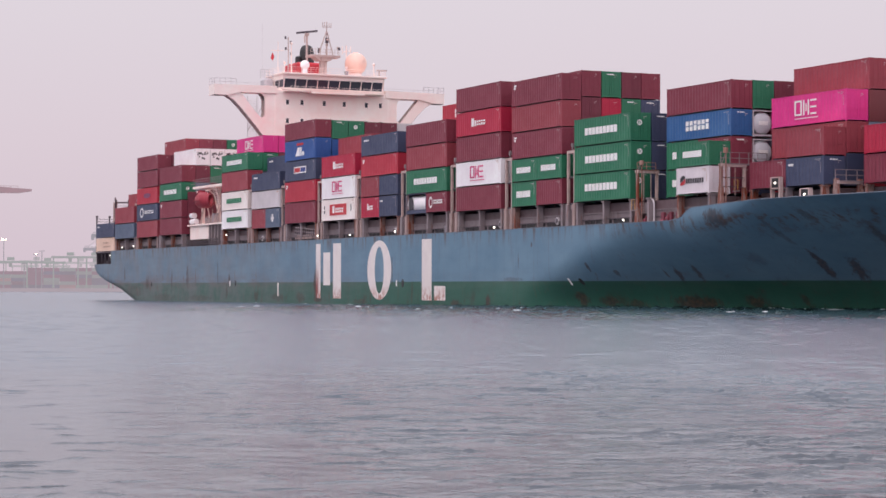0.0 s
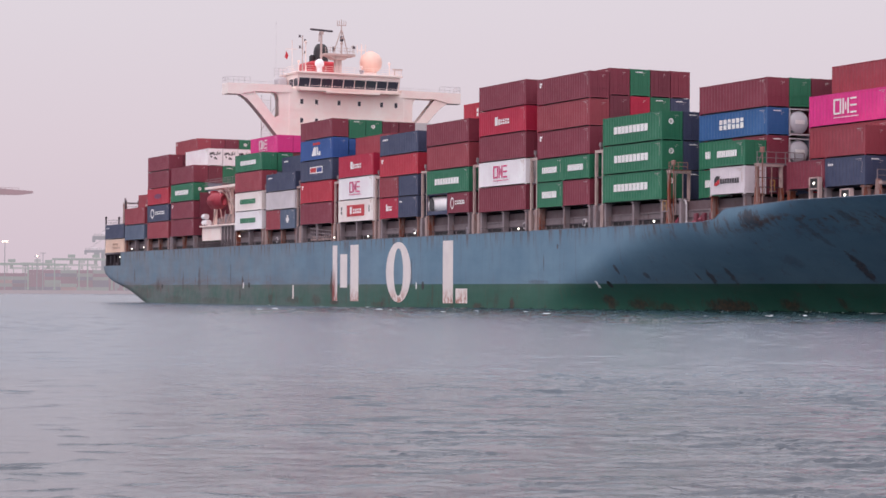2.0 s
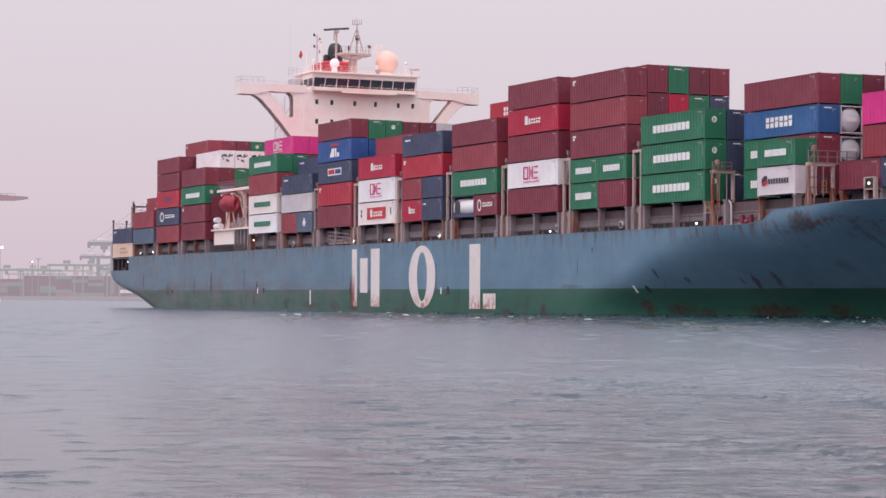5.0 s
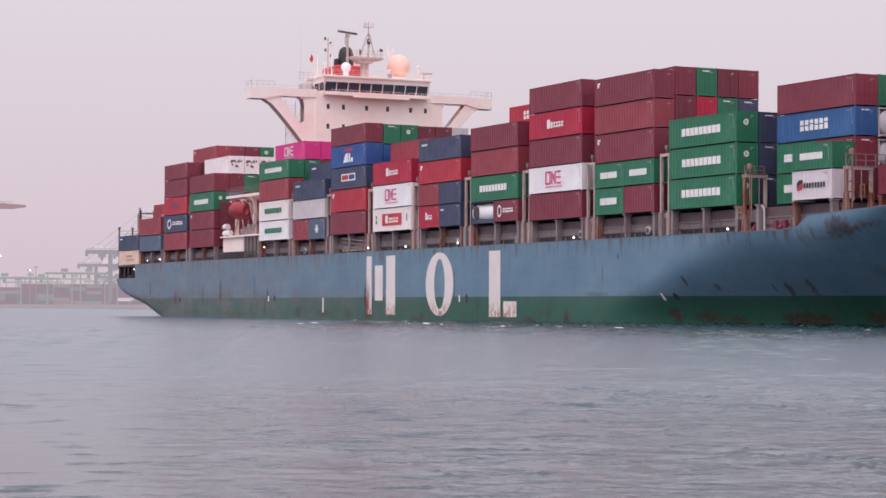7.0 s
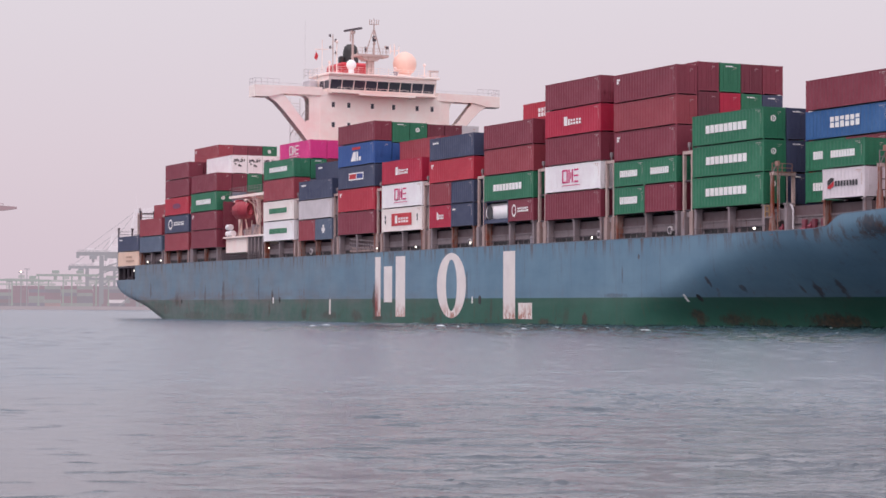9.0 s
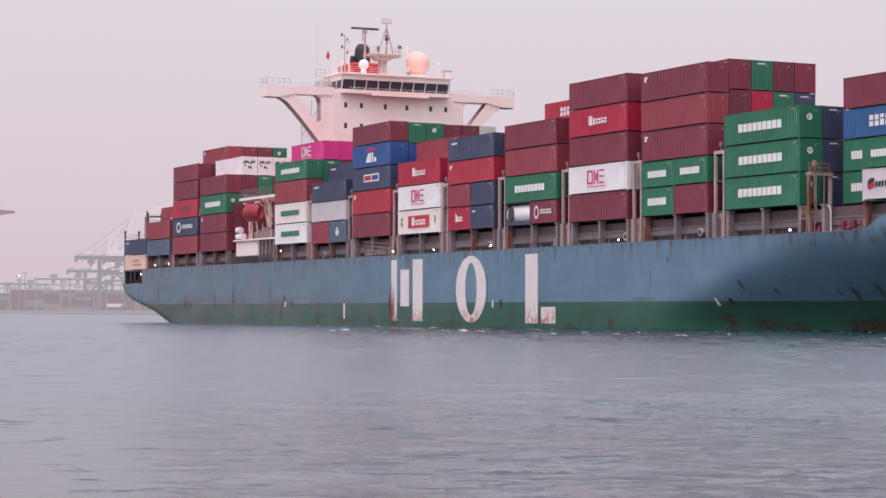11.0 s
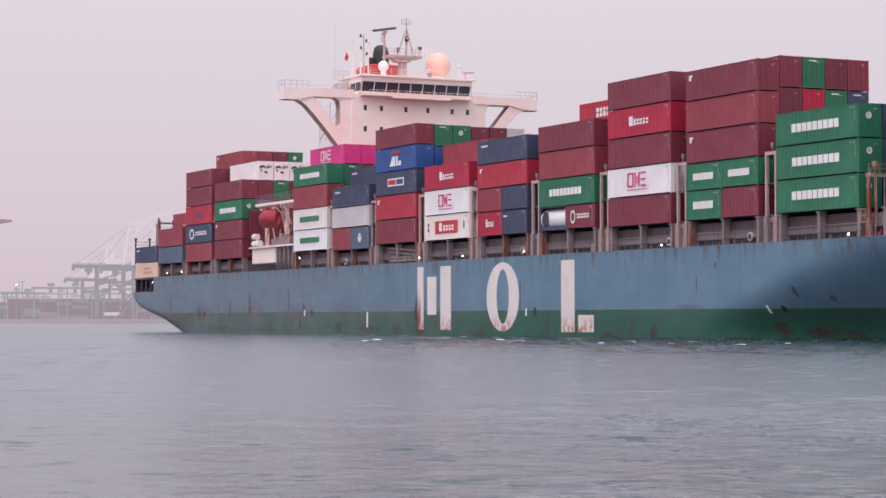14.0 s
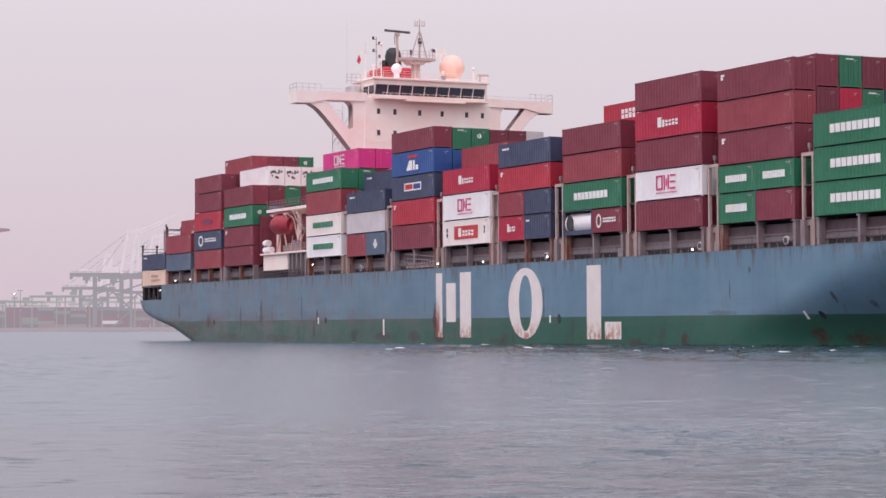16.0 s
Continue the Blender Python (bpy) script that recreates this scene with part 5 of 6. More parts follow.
    # cabin windows on the front
    for z in (32.55, 29.5, 26.5):
        for y in (12.0, 14.55, 18.45, 22.0, 25.95, 28.5):
            w = Build().box(X - 0.02, X + 0.03, y - 0.24, y + 0.24, z - 0.38, z + 0.38)
            ob = part("window", w, GLASS, house)
    sills = Build()
    for z in (31.2, 28.2):
        sills.box(X, X + 0.04, 9.9, 29.9, z - 0.03, z + 0.03)
    part("deck_seam", sills, cream, house)
    # side shelter aft of the wheelhouse and ladder beside the house
    part("shelter", Build().soft_box(-95, -92.5, 9.2, 10.7, 35.0, 36.6, 0.25).rail([(-92.5, 8.4, 36.6), (-92.5, 10.6, 36.6)], 1.4, 0.05, 0.7, 3), MAT["grey_white"], ship)
    lad = Build()
    for y in (6.6, 8.2):
        lad.rod((-93.5, y, 24), (-93.5, y, 33.6), 0.06, 5)
    for i in range(20):
        lad.rod((-93.5, 6.6, 24.3 + i * 0.45), (-93.5, 8.2, 24.3 + i * 0.45), 0.035, 4)
    lad.rod((-93.4, 6.6, 28), (-93.4, 9.4, 32.5), 0.07, 5).rod((-93.4, 7.4, 28), (-93.4, 9.8, 32.0), 0.07, 5)
    part("ladder", lad, MAT["grey_white"], ship)
    # satellite dome
    part("radome", Build().ball((-95.0, 26.35, 40.0), 1.86, 32).rod((-95.0, 26.35, 41.7), (-95.0, 26.35, 41.9), 0.55, 16, 0.4), MAT["dome"], ship, "large warm white satellite radome")
    part("dome_base", Build().rod((-95, 26.2, 37.2), (-95, 26.2, 38.3), 1.1, 16), cream, ship)
    # signal mast with platform and crosstree
    X2 = -94.6
    ms = Build().box(-95.2, -94.2, 19.8, 20.8, 37.2, 40.7)
    ms.box(-95.9, -93.6, 17.6, 23.0, 40.7, 41.05).prism([(18.4, 40.75), (22.0, 40.75), (21.2, 40.1), (19.3, 40.1)], -95.7, -93.8, "x")
    ms.rod((X2, 20.9, 41.0), (X2, 20.9, 46.8), 0.16, 8, 0.07)
    ms.rod((X2, 19.4, 41.0), (X2, 20.8, 45.0), 0.09, 6).rod((X2, 22.1, 41.0), (X2, 21.0, 45.0), 0.09, 6)
    ms.rod((X2, 20.1, 45.8), (X2, 21.7, 45.9), 0.06, 5)
    for y in (20.15, 20.5, 21.3, 21.65):
        ms.rod((X2, y, 45.8), (X2, y + 0.04, 46.6), 0.06, 5)
    ms.ball((X2 + 0.1, 20.95, 43.7), 0.35, 10).ball((X2 + 0.1, 20.9, 42.9), 0.26, 8).ball((X2 + 0.1, 19.6, 42.0), 0.26, 8)
    ms.rail([(-93.7, 17.7, 41.05), (-93.7, 22.9, 41.05)], 0.95, 0.035, 0.9, 2)
    ms.rod((-94.2, 22.8, 41.0), (-94.2, 22.8, 42.6), 0.07, 5).box(-94.4, -94.0, 22.6, 23.0, 42.2, 42.5)
    part("signal_mast", ms, MAT["mast_tan"], ship, "rust-stained tan signal mast with lamps and crosstree")
    rp = Build().rod((-95, 17.5, 37.3), (-95, 17.5, 44.6), 0.22, 8, 0.18)
    rp.soft_box(-95.35, -94.65, 17.2, 17.8, 44.25, 44.7, 0.05).rod((-95, 17.1, 43.0), (-95, 17.1, 44.2), 0.1, 6)
    rp.rod((-95, 17.5, 41.0), (-95, 18.4, 41.0), 0.1, 6)
    part("radar_post", rp, MAT["mast_tan"], ship)
    global radar
    radar = part("radar_scanner", Build().soft_box(-0.16, 0.16, -2.25, 2.25, -0.15, 0.15, 0.04), MAT["dark_steel"], ship,
                 "long turning radar scanner bar", at=pose(-95, 17.5, 44.9))
    lm = Build().rod((-95.5, 14.4, 37.2), (-95.5, 14.4, 44.0), 0.11, 6, 0.08)
    for z, dy in ((43.6, -0.45), (42.9, 0.4), (41.8, -0.4), (41.0, 0.45)):
        lm.rod((-95.5, 14.4, z), (-95.5, 14.4 + dy, z), 0.05, 5)
    part("lamp_mast", lm, MAT["mast_tan"], ship)
    for z, dy in ((43.6, -0.5), (42.9, 0.45), (41.8, -0.45), (41.0, 0.5)):
        part("signal_lamp", Build().rod((-95.5, 14.4 + dy, z), (-95.5, 14.4 + dy, z + 0.42), 0.17, 8), MAT["dark_steel"], ship)
    for x, y, z, ln, r in ((X2 + 0.1, 20.9, 43.2, 0.8, 0.3), (-94, 19.2, 41.4, 0.8, 0.14), (-93.8, 22.8, 42.0, 0.4, 0.25)):
        part("signal_lamp", Build().rod((x, y, z), (x, y, z + ln), r, 8), MAT["dark_steel"], ship)
    part("searchlight", Build().rod((-91, 23.0, 37.3), (-91, 23.0, 38.2), 0.16, 8, 0.45), MAT["deck_grey"], ship)
    part("searchlight", Build().rod((-91, 28.9, 37.3), (-91, 28.9, 38.6), 0.1, 6).box(-91.3, -90.7, 28.6, 30.2, 38.5, 38.7), MAT["mast_tan"], ship)
    # small domes, antennas, lamps on the roof
    sd = Build().rod((-92, 16.0, 37.3), (-92, 16.0, 38.4), 0.5, 10, 0.4).ball((-92, 16.0, 39.05), 0.78, 16)
    part("small_dome", sd, MAT["white"], ship)
    for y, h in ((28.6, 2.4), (13.8, 5.2), (12.6, 2.0), (23.6, 1.6)):
        a = Build().rod((-92.5, y, 37.2), (-92.5, y, 37.2 + h), 0.09, 6).ball((-92.5, y, 37.3 + h), 0.26, 8)
        part("antenna", a, cream, ship)
    wh2 = Build().rod((-96, 25.0, 37.2), (-96, 25.0, 43.2), 0.08, 6).rod((-96, 24.3, 42.0), (-96, 25.8, 42.2), 0.06, 5)
    for y in (24.3, 25.1, 25.8):
        wh2.rod((-96, y, 41.6), (-96, y, 43.0), 0.07, 5)
    part("antenna", wh2, cream, ship)
    part("whip_antenna", Build().rod((-96, 10.0, 37.0), (-96, 10.0, 46.0), 0.03, 4, 0.015), MAT["grey_white"], ship)
    fl = Build().rod((-95, 12.4, 37.2), (-95, 12.4, 43.0), 0.06, 5).rod((-95, 11.2, 41.5), (-95, 13.4, 41.6), 0.05, 5)
    part("flag_halyard", fl, cream, ship)
    part("flag", Build().prism([(11.1, 40.2), (11.5, 39.8), (11.75, 40.5), (11.4, 41.2)], -95.03, -94.97, "x"), MAT["funnel_red"], ship, "small red flag")
    # funnel
    ringf = lambda z, k, cy=21.2: [(-104.5 + 1.5 * k * math.cos(2 * math.pi * i / 24), cy + 1.55 * k * math.sin(2 * math.pi * i / 24), z) for i in range(24)]
    part("funnel", Build().soft_box(-108, -101.5, 18.4, 23.2, 30, 40.6, 0.3), MAT["funnel_red"], ship, "red funnel casing")
    lv = ringf(40.4, 0.82) + ringf(42.6, 0.8) + ringf(43.4, 0.66) + ringf(43.8, 0.4)
    fs = [(k * 24 + i, k * 24 + (i + 1) % 24, (k + 1) * 24 + (i + 1) % 24, (k + 1) * 24 + i) for k in range(3) for i in range(24)]
    part("funnel_top", Build().face_list(lv, fs, True).face_list(ringf(43.8, 0.4), [tuple(range(24))]).soft_box(-105, -104, 19.2, 20.0, 40.4, 41.9, 0.2),
         MAT["funnel_black"], ship, "rounded black funnel top")
    part("engine_casing", Build().soft_box(-110, -102, 19.5, 27, 8.6, 30, 0.1), cream, ship)
    part("red_casing", Build().soft_box(-103, -99, 16.3, 17.6, 36.8, 38.9, 0.3).soft_box(-102.5, -100, 15.9, 16.5, 36.8, 38.4, 0.2), MAT["funnel_red"], ship)


radar = None
build_house()


# ---- boat deck between the aft stacks and the house ----
def build_boat_deck():
    cr = MAT["cream"]
    part("deck_house", Build().soft_box(-106.0, -96.6, 0.9, 6.0, 10.2, 12.5, 0.1), cr, ship, "cream deck house under the lifeboat")
    low = Build().box(-106.2, -88.5, 0.5, 9.0, 12.5, 12.75)
    part("deck_rail", Build().rail([(-106.2, 0.45, 8.7), (-90.5, 0.45, 8.7)], 1.5, 0.05, 0.8, 4), MAT["dark_steel"], ship)
    part("boat_deck", low, cr, ship)
    # dark panel added for the shaded container ends behind the lifeboat
    part("bulkhead", Build().box(-107.6, -107.3, 1.0, 38, 12.6, 18.4), MAT["maroon2"], ship, "dark red steel bulkhead aft of the boats")
    for x in (-95.6, -94.4, -92.8, -91.2, -89.6):
        part("deck_pillar", Build().box(x, x + 0.35, 0.7, 1.1, 8.6, 12.5), MAT["post_grey"], ship)
    top = Build().box(-105.5, -88.2, 1.2, 8.0, 18.7, 19.1)
    part("boat_rail", Build().rail([(-105.4, 1.3, 19.1), (-88.4, 1.3, 19.1)], 1.2, 0.035, 1.2, 3), MAT["post_grey"], ship)
    part("upper_boat_deck", top, cr, ship)
    for x in (-105.0, -97.0, -88.8):
        part("deck_pillar", Build().box(x, x + 0.4, 2.6, 3.1, 12.7, 18.5), cr, ship)
    for x in (-102.6, -97.9):
        d = Build()
        pts = [(x, 3.4, 12.7), (x, 3.0, 15.0), (x, 2.4, 17.6), (x, 1.4, 18.3), (x, 0.9, 18.1)]
        for a, b in zip(pts, pts[1:]):
            d.rod(a, b, 0.13, 6)
        d.rod((x, 1.2, 18.2), (x, 1.3, 17.4), 0.06, 5)
        part("davit", d, cr, ship, "cream curved lifeboat davit")
    for k in range(2):
        part("stair_string", Build().rod((-94.6 + k * 1.2, 0.9, 18.6), (-91.4 + k * 1.2, 0.9, 15.6), 0.07, 6), MAT["mast_tan"], ship)
        part("stair_string", Build().rod((-91.2 + k * 1.2, 0.9, 15.4), (-93.8 + k * 1.2, 0.9, 12.8), 0.07, 6), MAT["mast_tan"], ship)
    for k in range(9):
        part("stair_tread", Build().box(-94.4 + k * 0.36, -93.3 + k * 0.36, 0.8, 1.5, 18.3 - k * 0.33, 18.36 - k * 0.33), MAT["mast_tan"], ship)
    for x in (-96.6, -93.0, -90.2):
        part("deck_rail", Build().rail([(x, 0.7, 12.75), (x + 2.2, 0.7, 12.75)], 1.1, 0.04, 0.7, 3), MAT["mast_tan"], ship)
        part("brace", Build().rod((x, 1.4, 12.7), (x + 0.9, 1.4, 15.0), 0.07, 5), MAT["mast_tan"], ship)
    part("winch", Build().soft_box(-98.9, -97.9, 1.2, 2.4, 12.75, 13.7, 0.1).rod((-98.4, 1.1, 13.4), (-98.4, 2.5, 13.4), 0.35, 10), MAT["post_grey"], ship)
    part("locker", Build().soft_box(-95.4, -94.7, 1.2, 2.2, 12.75, 14.4, 0.1), MAT["deck_grey"], ship)
    part("boat_support", Build().rod((-101.5, 1.2, 12.7), (-100.4, 1.4, 15.4), 0.12, 6), MAT["mast_tan"], ship)
    boat = ride(thing("lifeboat", "faded red enclosed lifeboat hanging in davits", "lifeboat"), pose(-100.3, 1.6, 15.3))
    lb = Build()
    n, st = 8, 13
    vs, fs = [], []
    for j in range(st):
        u = -1 + 2 * j / (st - 1)
        w = 1.5 * max(0.3, 1 - 0.8 * abs(u) ** 3.0)
        keel, topz = 0.0 + 0.5 * abs(u) ** 3, 2.3 + 0.6 * (1 - abs(u) ** 2.2)
        for i in range(n):
            a = 2 * math.pi * (i + 0.5) / n
            vs.append((u * 3.0, w * math.cos(a), (keel + topz) / 2 + (topz - keel) / 2 * math.sin(a)))
    for j in range(st - 1):
        fs += [(j * n + i, j * n + (i + 1) % n, (j + 1) * n + (i + 1) % n, (j + 1) * n + i) for i in range(n)]
    fs += [tuple(range(n)), tuple(reversed(range((st - 1) * n, st * n)))]
    part("hull_shell", lb.face_list(vs, fs, True), MAT["orange"], boat)
    part("fender", Build().box(-1.5, 1.5, -1.52, -1.36, 1.3, 1.42), MAT["orange"], boat)
    part("conning_hatch", Build().soft_box(-2.0, -0.9, -0.6, 0.6, 2.5, 3.1, 0.1), MAT["orange"], boat)
    for x, z in ((-105.2, 12.75), (-105.2, 13.75), (-104.0, 12.75)):
        raft = ride(thing("life_raft_canister", "white life raft canister on the boat deck", "life raft", "life rafts"), pose(x, 1.2, z))
        part("canister", Build().rod((-0.65, 0, 0.5), (0.65, 0, 0.5), 0.48, 14), MAT["white"], raft)
        part("cradle", Build().box(-0.5, -0.4, -0.4, 0.4, 0, 0.2).box(0.4, 0.5, -0.4, 0.4, 0, 0.2), MAT["dark_steel"], raft)
    # stowed gangway along the deck edge
    gw = ride(thing("accommodation_ladder", "grey aluminium gangway stowed along the deck edge", "gangway"), pose(-55.5, 0.35, 9.2))
    for z in (0.25, 0.75, 1.25):
        part("rail_bar", Build().rod((0, 0, z + 0.6), (9.6, 0, z), 0.06, 6), MAT["post_grey"], gw)
    for i in range(13):
        part("stanchion", Build().rod((i * 0.8, 0.05, 0.85 - i * 0.05), (i * 0.8, 0.05, 1.88 - i * 0.05), 0.05, 5), MAT["dark_steel"], gw)
    part("stringer", Build().box(0, 9.6, 0.02, 0.14, 0.1, 0.4).box(0.3, 9.3, 0.16, 0.3, 0.5, 0.75), MAT["rust_post"], gw)
    part("rest", Build().box(1, 1.3, 0.1, 0.6, -0.6, 0.2).box(8, 8.3, 0.1, 0.6, -0.6, 0.2), MAT["post_grey"], gw)


build_boat_deck()


# ---- lit lamps along the deck ----
def build_lamps():
    for x, z in ((-150.9, 8.2), (-143.2, 9.6), (-136.0, 9.7), (-85.2, 10.6), (-34.0, 9.5), (-18.7, 9.6), (10.3, 9.4), (40.7, 9.4), (-46.0, 9.6)):
        b = Build().ball((x, 0.12, z), 0.12, 8)
        part("deck_lamp", b, LAMP, ship, "small lit deck lamp")
        part("lamp_arm", Build().rod((x, 0.2, z), (x, 0.6, z), 0.05, 5), MAT["dark_steel"], ship)
    for x, y, z in ((66.0, 2.2, 12.2), (70.8, 2.2, 10.95)):
        fl = part("flood_lamp", Build().box(x - 0.6, x + 0.6, y - 0.15, y + 0.2, z - 0.45, z + 0.45), MAT["funnel_black"], ship)
        part("lens", Build().ball((x, y - 0.2, z), 0.11, 8), LAMP, fl)
        rim = Build()
        for xa in (x - 0.78, x + 0.6):
            rim.box(xa, xa + 0.18, y - 0.2, y + 0.2, sheer(x) - 0.3, z + 0.55)
        part("lamp_bracket", rim.box(x - 0.6, x + 0.6, y - 0.2, y + 0.2, z + 0.45, z + 0.57).box(x - 0.6, x + 0.6, y - 0.2, y + 0.2, z - 0.57, z - 0.45),
             MAT["mast_tan"], fl)


build_lamps()


# ---- broken water along the waterline ----
# the hull's dark green reflection is painted into this base colour
WAKE = water_mat("hull_tinted_wake", (0.028, 0.058, 0.062), (0.028, 0.058, 0.062), (0.18, 0.22))


def crest(b, rng, x, y, ln, wd, h, n=14):
    """A low ragged ridge of water lying along the ship."""
    top, lo, hi = [], [], []
    bend = rng.uniform(-0.12, 0.12)
    for k in range(n + 1):
        u = k / n
        px, py = x + (u - 0.5) * ln, y + bend * ln * (u - 0.5) + rng.gauss(0, 0.06) * wd
        e = math.sin(math.pi * u) ** 0.6 * rng.uniform(0.55, 1.0)
        lo.append((px, py - wd * (0.15 + e), -0.05))
        top.append((px, py, h * e))
        hi.append((px, py + wd * (0.15 + e), -0.05))
    m = n + 1
    fs = [(k, k + 1, m + k + 1, m + k) for k in range(n)] + [(m + k, m + k + 1, 2 * m + k + 1, 2 * m + k) for k in range(n)]
    b.face_list(lo + top + hi, fs, True)


def build_wake():
    """Short waves off the bow, dying away aft, coloured dark teal for the hull's reflection."""
    rng = random.Random(8)
    b = Build()
    for i in range(1500):
        x = 112 - 130 * rng.random() ** 1.25
        k = max(0.1, min(1, (x + 25) / 70))
        off = 0.3 + 62 * k * rng.random() ** 1.7
        y = 20 - half_breadth(x, 0.2) - off
        f = math.exp(-off / 30) * (0.35 + 0.65 * k)
        crest(b, rng, x, y, rng.uniform(1.0, 5.0), rng.uniform(0.3, 0.7), 0.04 + 0.38 * f * rng.uniform(0.4, 1.2))
    ob = new("wake", b.mesh("wake"))
    ob.data.materials.append(WAKE)
    tagged(ob, "dark teal broken waves beside the moving hull", "waves", kind="stuff")
    FLOATING.append(ob)
    return ob


def build_foam():
    """White crests breaking against the side, thicker towards the shoulder of the bow."""
    rng = random.Random(3)
    b = Build()
    for i in range(38):
        x = rng.uniform(-70, 20) if i < 7 else rng.uniform(12, 108)
        k = 0.35 if x < 5 else min(1, 0.45 + x / 90)
        y = 20 - half_breadth(x, 0.2) - rng.uniform(0.25, 1.1)
        big = x > 35 and rng.random() < 0.35
        crest(b, rng, x, y, (rng.uniform(4.0, 9.0) if big else rng.uniform(2.0, 6.0)) * k, 0.25, (rng.uniform(0.2, 0.3) if big else rng.uniform(0.05, 0.12)) * (0.5 + 0.5 * k))
    # a few long breaking crests off the shoulder of the bow
    for x, ln, h in ((22, 3.5, 0.2), (33, 4.5, 0.24), (46, 5.5, 0.3), (49.5, 2.6, 0.2), (56, 6.5, 0.34), (63, 4.0, 0.26), (70, 6.0, 0.34), (80, 5.0, 0.3)):
        crest(b, rng, x, 20 - half_breadth(x, 0.2) - rng.uniform(1.2, 2.6), ln, 0.3, h, 22)
    for i in range(70):
        x = 110 - 115 * rng.random() ** 1.3
        y = 20 - half_breadth(x, 0.2) - 1 - 30 * rng.random() ** 1.7
        crest(b, rng, x, y, rng.uniform(0.8, 3.4), 0.12, rng.uniform(0.06, 0.13), 10)
    ob = new("sea_foam", b.mesh("sea_foam"))
    ob.data.materials.append(FOAM)
    tagged(ob, "broken white foam along the ship's waterline", "foam", kind="stuff")
    FLOATING.append(ob)
    return ob


wake = build_wake()
foam = build_foam()


# ---- far shore, its mist put into the materials ----
LENS = 3739.0


def far(px, py, d):
    """A place at d metres from the camera, px to the right of the mast lamp's bearing and py above the horizon (in thousandths of LENS)."""
    a = 1.3270 - px / LENS
    return Vector((-math.sin(a) * d, math.cos(a) * d, 1.95 + py / LENS * d))


SHORE = 1700.0
# each colour is dimmed and glows with the tone of the mist
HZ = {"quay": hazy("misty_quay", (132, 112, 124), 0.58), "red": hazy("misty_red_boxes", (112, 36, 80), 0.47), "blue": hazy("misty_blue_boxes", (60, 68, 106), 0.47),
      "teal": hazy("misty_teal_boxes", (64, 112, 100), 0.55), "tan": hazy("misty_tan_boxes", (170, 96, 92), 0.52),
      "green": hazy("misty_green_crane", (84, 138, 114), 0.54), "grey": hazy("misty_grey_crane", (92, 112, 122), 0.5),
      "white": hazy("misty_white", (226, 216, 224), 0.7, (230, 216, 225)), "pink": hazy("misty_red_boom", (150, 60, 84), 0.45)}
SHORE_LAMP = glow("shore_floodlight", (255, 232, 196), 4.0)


def shore_frame(px, d=SHORE):
    """A pose on the quay facing the camera: x to the right, y away."""
    p = far(px, 0, d)
    a = 1.3270 - px / LENS
    return Matrix.Translation((p.x, p.y, 0)) @ pose(0, 0, 0, 0, 0, math.degrees(a))


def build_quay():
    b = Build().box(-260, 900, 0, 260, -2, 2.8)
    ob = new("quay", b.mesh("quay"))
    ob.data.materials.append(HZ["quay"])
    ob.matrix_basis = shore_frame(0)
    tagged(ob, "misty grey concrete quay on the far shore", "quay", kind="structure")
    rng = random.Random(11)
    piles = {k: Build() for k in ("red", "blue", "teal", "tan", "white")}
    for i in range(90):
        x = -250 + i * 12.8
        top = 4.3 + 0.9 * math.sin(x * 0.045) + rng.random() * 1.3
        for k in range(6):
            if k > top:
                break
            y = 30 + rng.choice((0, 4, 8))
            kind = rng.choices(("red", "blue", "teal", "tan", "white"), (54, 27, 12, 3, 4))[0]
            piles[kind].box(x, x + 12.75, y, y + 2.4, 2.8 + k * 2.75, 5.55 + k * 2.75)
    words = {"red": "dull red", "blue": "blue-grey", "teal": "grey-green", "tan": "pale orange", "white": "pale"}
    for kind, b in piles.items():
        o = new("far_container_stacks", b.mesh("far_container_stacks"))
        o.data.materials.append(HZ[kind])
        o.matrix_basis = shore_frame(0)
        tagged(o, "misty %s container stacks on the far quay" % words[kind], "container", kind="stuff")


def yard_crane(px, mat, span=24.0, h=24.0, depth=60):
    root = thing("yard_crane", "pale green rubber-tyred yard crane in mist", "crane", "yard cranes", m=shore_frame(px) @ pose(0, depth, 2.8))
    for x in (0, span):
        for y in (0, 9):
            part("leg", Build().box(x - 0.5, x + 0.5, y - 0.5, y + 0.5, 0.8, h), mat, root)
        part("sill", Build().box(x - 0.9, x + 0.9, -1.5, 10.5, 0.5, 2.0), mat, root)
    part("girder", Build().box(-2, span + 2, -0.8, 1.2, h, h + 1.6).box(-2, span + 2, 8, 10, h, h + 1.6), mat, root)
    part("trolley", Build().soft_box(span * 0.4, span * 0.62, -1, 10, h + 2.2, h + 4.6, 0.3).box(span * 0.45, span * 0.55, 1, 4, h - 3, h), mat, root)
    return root


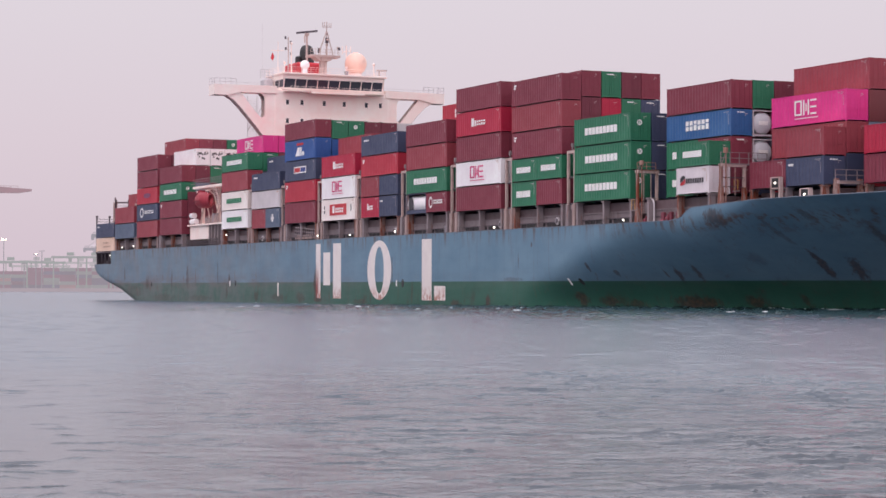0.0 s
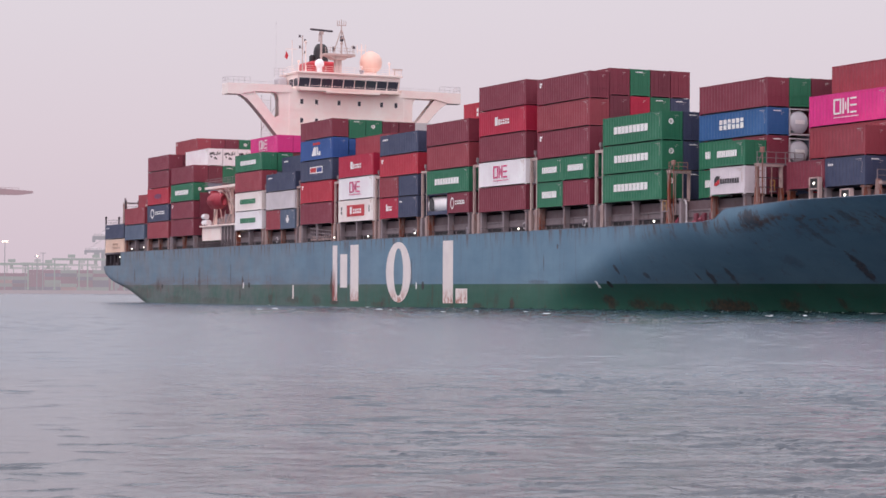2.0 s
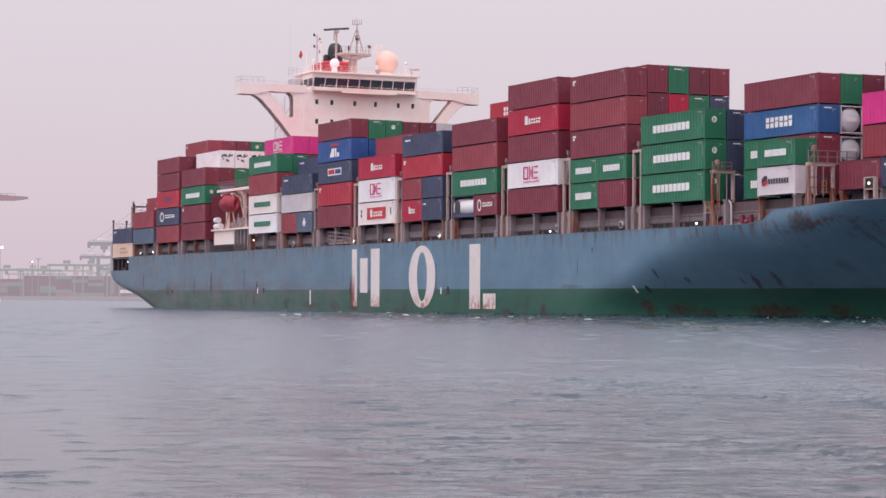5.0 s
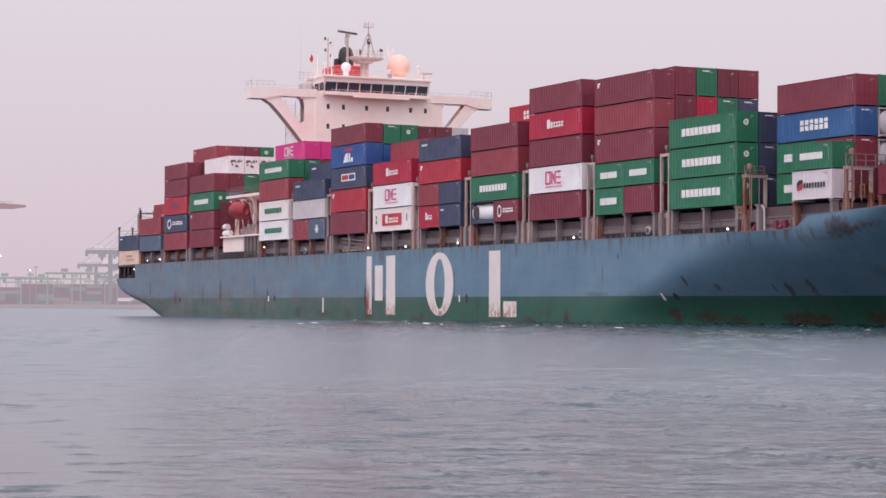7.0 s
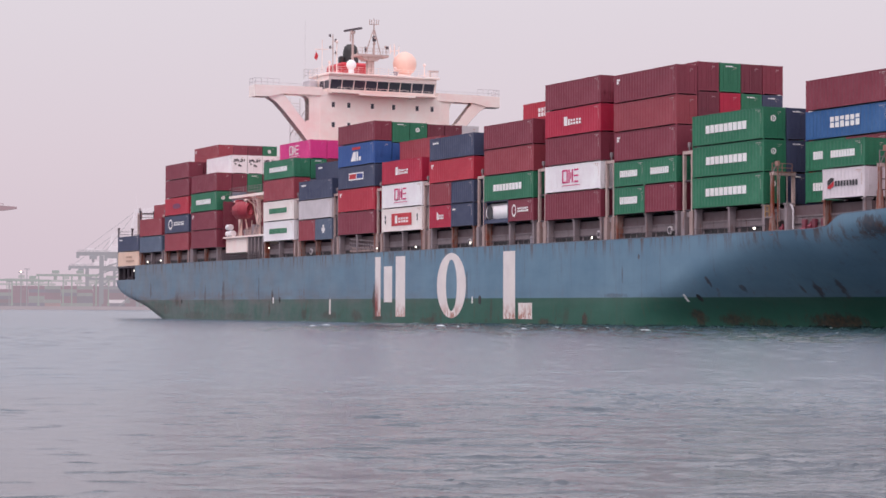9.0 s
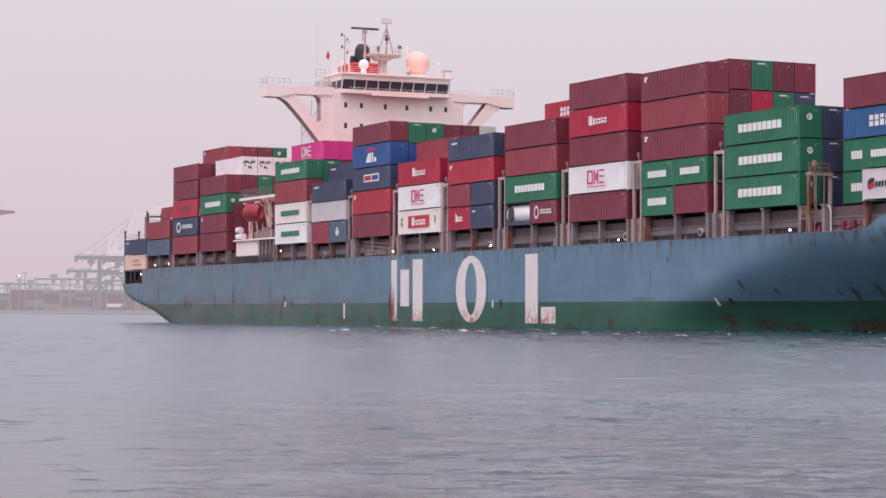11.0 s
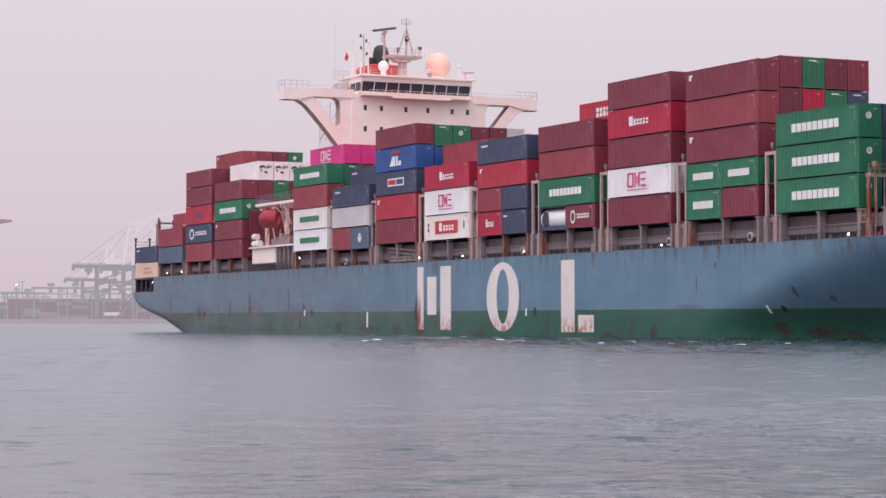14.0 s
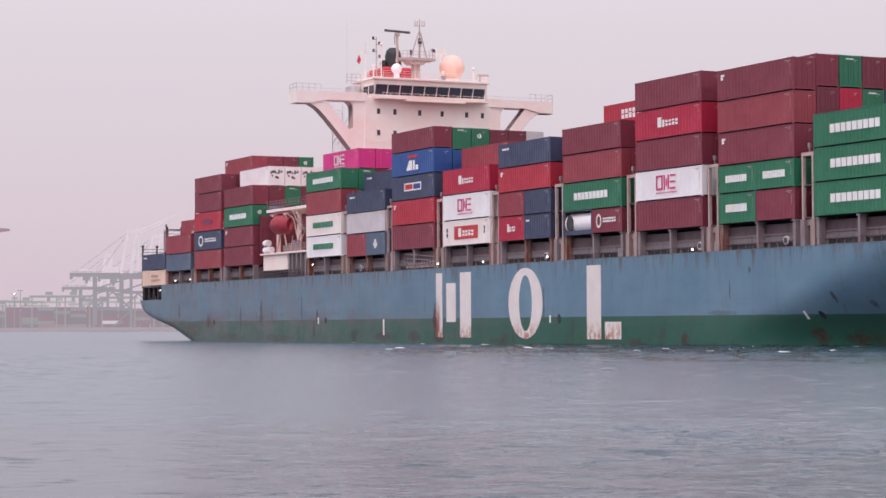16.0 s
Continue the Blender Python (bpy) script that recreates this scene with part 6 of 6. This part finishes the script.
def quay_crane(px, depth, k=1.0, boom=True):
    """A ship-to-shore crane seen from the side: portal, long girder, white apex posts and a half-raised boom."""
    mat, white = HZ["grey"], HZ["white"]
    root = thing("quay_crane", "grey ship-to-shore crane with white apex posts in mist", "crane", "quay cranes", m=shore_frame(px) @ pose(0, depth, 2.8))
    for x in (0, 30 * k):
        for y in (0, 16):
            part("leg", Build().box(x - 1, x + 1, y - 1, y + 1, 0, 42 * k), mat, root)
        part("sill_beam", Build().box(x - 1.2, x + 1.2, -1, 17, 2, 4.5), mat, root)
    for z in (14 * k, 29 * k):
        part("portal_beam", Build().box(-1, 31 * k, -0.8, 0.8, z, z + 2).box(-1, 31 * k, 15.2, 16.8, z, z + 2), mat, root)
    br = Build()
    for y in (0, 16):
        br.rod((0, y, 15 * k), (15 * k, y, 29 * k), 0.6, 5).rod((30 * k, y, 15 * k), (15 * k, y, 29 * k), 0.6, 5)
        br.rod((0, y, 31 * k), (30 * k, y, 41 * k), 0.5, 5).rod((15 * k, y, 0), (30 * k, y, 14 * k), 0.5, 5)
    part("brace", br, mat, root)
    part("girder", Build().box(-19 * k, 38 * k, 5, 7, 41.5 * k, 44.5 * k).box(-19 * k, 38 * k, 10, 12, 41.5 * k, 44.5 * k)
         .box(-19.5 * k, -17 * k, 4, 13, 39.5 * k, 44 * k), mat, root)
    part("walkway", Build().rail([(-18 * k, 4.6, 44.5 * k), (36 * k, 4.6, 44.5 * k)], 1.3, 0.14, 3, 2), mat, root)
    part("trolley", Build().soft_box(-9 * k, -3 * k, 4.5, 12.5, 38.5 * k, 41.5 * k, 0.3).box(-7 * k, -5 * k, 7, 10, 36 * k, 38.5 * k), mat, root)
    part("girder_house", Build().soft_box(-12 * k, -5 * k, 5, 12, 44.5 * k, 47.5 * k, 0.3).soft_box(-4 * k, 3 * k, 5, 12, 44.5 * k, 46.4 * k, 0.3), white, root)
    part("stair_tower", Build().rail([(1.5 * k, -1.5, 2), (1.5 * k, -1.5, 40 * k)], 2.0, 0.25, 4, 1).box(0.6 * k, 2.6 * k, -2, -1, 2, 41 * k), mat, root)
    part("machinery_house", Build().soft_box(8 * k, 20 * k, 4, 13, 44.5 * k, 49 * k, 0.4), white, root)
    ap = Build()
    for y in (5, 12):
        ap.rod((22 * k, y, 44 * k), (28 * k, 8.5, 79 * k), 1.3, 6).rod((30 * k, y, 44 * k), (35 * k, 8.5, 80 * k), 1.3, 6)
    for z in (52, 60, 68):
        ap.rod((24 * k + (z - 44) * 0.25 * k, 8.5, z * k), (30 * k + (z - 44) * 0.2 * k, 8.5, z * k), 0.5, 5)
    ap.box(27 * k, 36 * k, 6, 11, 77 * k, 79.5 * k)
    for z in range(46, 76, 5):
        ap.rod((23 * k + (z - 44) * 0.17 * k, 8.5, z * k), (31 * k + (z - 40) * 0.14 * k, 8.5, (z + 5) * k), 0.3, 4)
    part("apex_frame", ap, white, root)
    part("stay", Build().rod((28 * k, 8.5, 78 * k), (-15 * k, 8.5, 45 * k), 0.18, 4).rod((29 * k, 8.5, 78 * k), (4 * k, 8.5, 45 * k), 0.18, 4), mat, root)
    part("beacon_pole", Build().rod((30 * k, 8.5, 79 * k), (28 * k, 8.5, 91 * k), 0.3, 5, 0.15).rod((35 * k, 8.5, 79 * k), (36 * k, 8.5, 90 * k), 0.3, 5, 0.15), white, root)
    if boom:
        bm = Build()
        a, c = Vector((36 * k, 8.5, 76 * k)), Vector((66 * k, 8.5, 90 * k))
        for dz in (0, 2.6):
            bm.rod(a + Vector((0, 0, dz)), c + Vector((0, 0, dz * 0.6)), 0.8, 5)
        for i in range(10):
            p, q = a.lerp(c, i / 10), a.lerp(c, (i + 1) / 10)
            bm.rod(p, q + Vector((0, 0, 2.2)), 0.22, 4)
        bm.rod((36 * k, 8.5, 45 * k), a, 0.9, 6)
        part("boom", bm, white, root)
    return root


def light_mast(px, top, lit=True, lamps=3):
    h = top / LENS * SHORE - 1
    root = thing("light_mast", "tall floodlight mast on the far quay%s" % (", lit" if lit else ""), "street lamp", "floodlight masts",
                 m=shore_frame(px) @ pose(0, 20, 2.8))
    part("pole", Build().rod((0, 0, 0), (0, 0, h), 0.5, 6, 0.3), HZ["grey"], root)
    part("lamp_frame", Build().box(-2.2, 2.2, -0.4, 0.4, h, h + 0.6), HZ["grey"], root)
    if lit:
        for i in range(lamps):
            x = (i - (lamps - 1) / 2) * 1.7
            part("floodlight", Build().ball((x, -0.8, h + 0.6), 0.6, 8), SHORE_LAMP, root)


build_quay()
for px, h, span in ((-140, 20, 26), (-72, 20, 26), (-8, 20.5, 26), (30, 24, 26), (72, 24, 26), (150, 23, 26), (240, 23, 26), (330, 23, 26)):
    yard_crane(px, HZ["green"], span, h, depth=(8, 60, 75)[(px // 2) % 3])
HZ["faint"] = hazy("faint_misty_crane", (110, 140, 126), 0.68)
for px, h, span in ((-118, 19, 22), (-96, 21, 22), (-40, 18, 20), (-24, 22, 24), (14, 18, 20), (52, 21, 24), (96, 19, 22), (126, 21, 24), (196, 20, 24), (286, 21, 24)):
    yard_crane(px, HZ["faint"], span, h, depth=130)
for px, depth, k, boom in ((136, 4, 0.98, True), (182, 40, 0.95, True), (112, 120, 0.78, False), (255, 10, 1.0, True)):
    quay_crane(px, depth, k, boom)
light_mast(-55, 86, True, 3)
light_mast(0, 61, True, 1)
light_mast(-20, 45, False)
light_mast(10, 67, False)


def red_boom():
    """The outreach of a nearer quay crane, whose portal stands out of view."""
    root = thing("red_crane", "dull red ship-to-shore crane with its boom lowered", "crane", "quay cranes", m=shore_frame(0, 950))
    # this red also carries the haze as emission
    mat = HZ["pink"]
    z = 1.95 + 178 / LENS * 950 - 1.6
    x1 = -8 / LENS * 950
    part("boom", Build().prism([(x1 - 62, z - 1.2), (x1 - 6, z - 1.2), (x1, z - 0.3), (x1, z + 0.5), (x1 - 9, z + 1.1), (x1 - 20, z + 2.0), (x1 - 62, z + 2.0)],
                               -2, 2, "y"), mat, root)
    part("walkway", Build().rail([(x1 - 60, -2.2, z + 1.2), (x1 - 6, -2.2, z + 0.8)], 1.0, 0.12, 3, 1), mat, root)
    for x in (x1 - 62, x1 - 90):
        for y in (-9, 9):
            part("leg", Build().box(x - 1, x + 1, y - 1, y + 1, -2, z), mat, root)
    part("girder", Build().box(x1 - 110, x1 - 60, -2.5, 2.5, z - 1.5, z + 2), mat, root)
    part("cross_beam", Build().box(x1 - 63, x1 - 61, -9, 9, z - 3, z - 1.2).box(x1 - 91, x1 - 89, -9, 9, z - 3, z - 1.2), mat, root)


red_boom()


# ---- motion ----
def motions():
    for ob, m in CARRIED:
        walk(ob, [(row[0], ship_pose(row) @ m) for row in SHIP_ROWS])
    for ob in FLOATING:
        walk(ob, [(t, pose(x, y, 0, 0, 0, turn)) for t, x, y, turn in SHIP_ROWS])
    # the radar bar turns steadily
    walk(radar, [(0.5 * k, pose(-95, 17.5, 44.9, 0, 0, 69 - 141.7 * (0.5 * k - 0.35))) for k in range(33)])
    # the swell runs slowly towards the camera
    drift = AHEAD * -0.45 + RIGHT * 0.12
    walk(water, [(t, Matrix.Translation(drift * t)) for t in (0, 8, 16)])


motions()
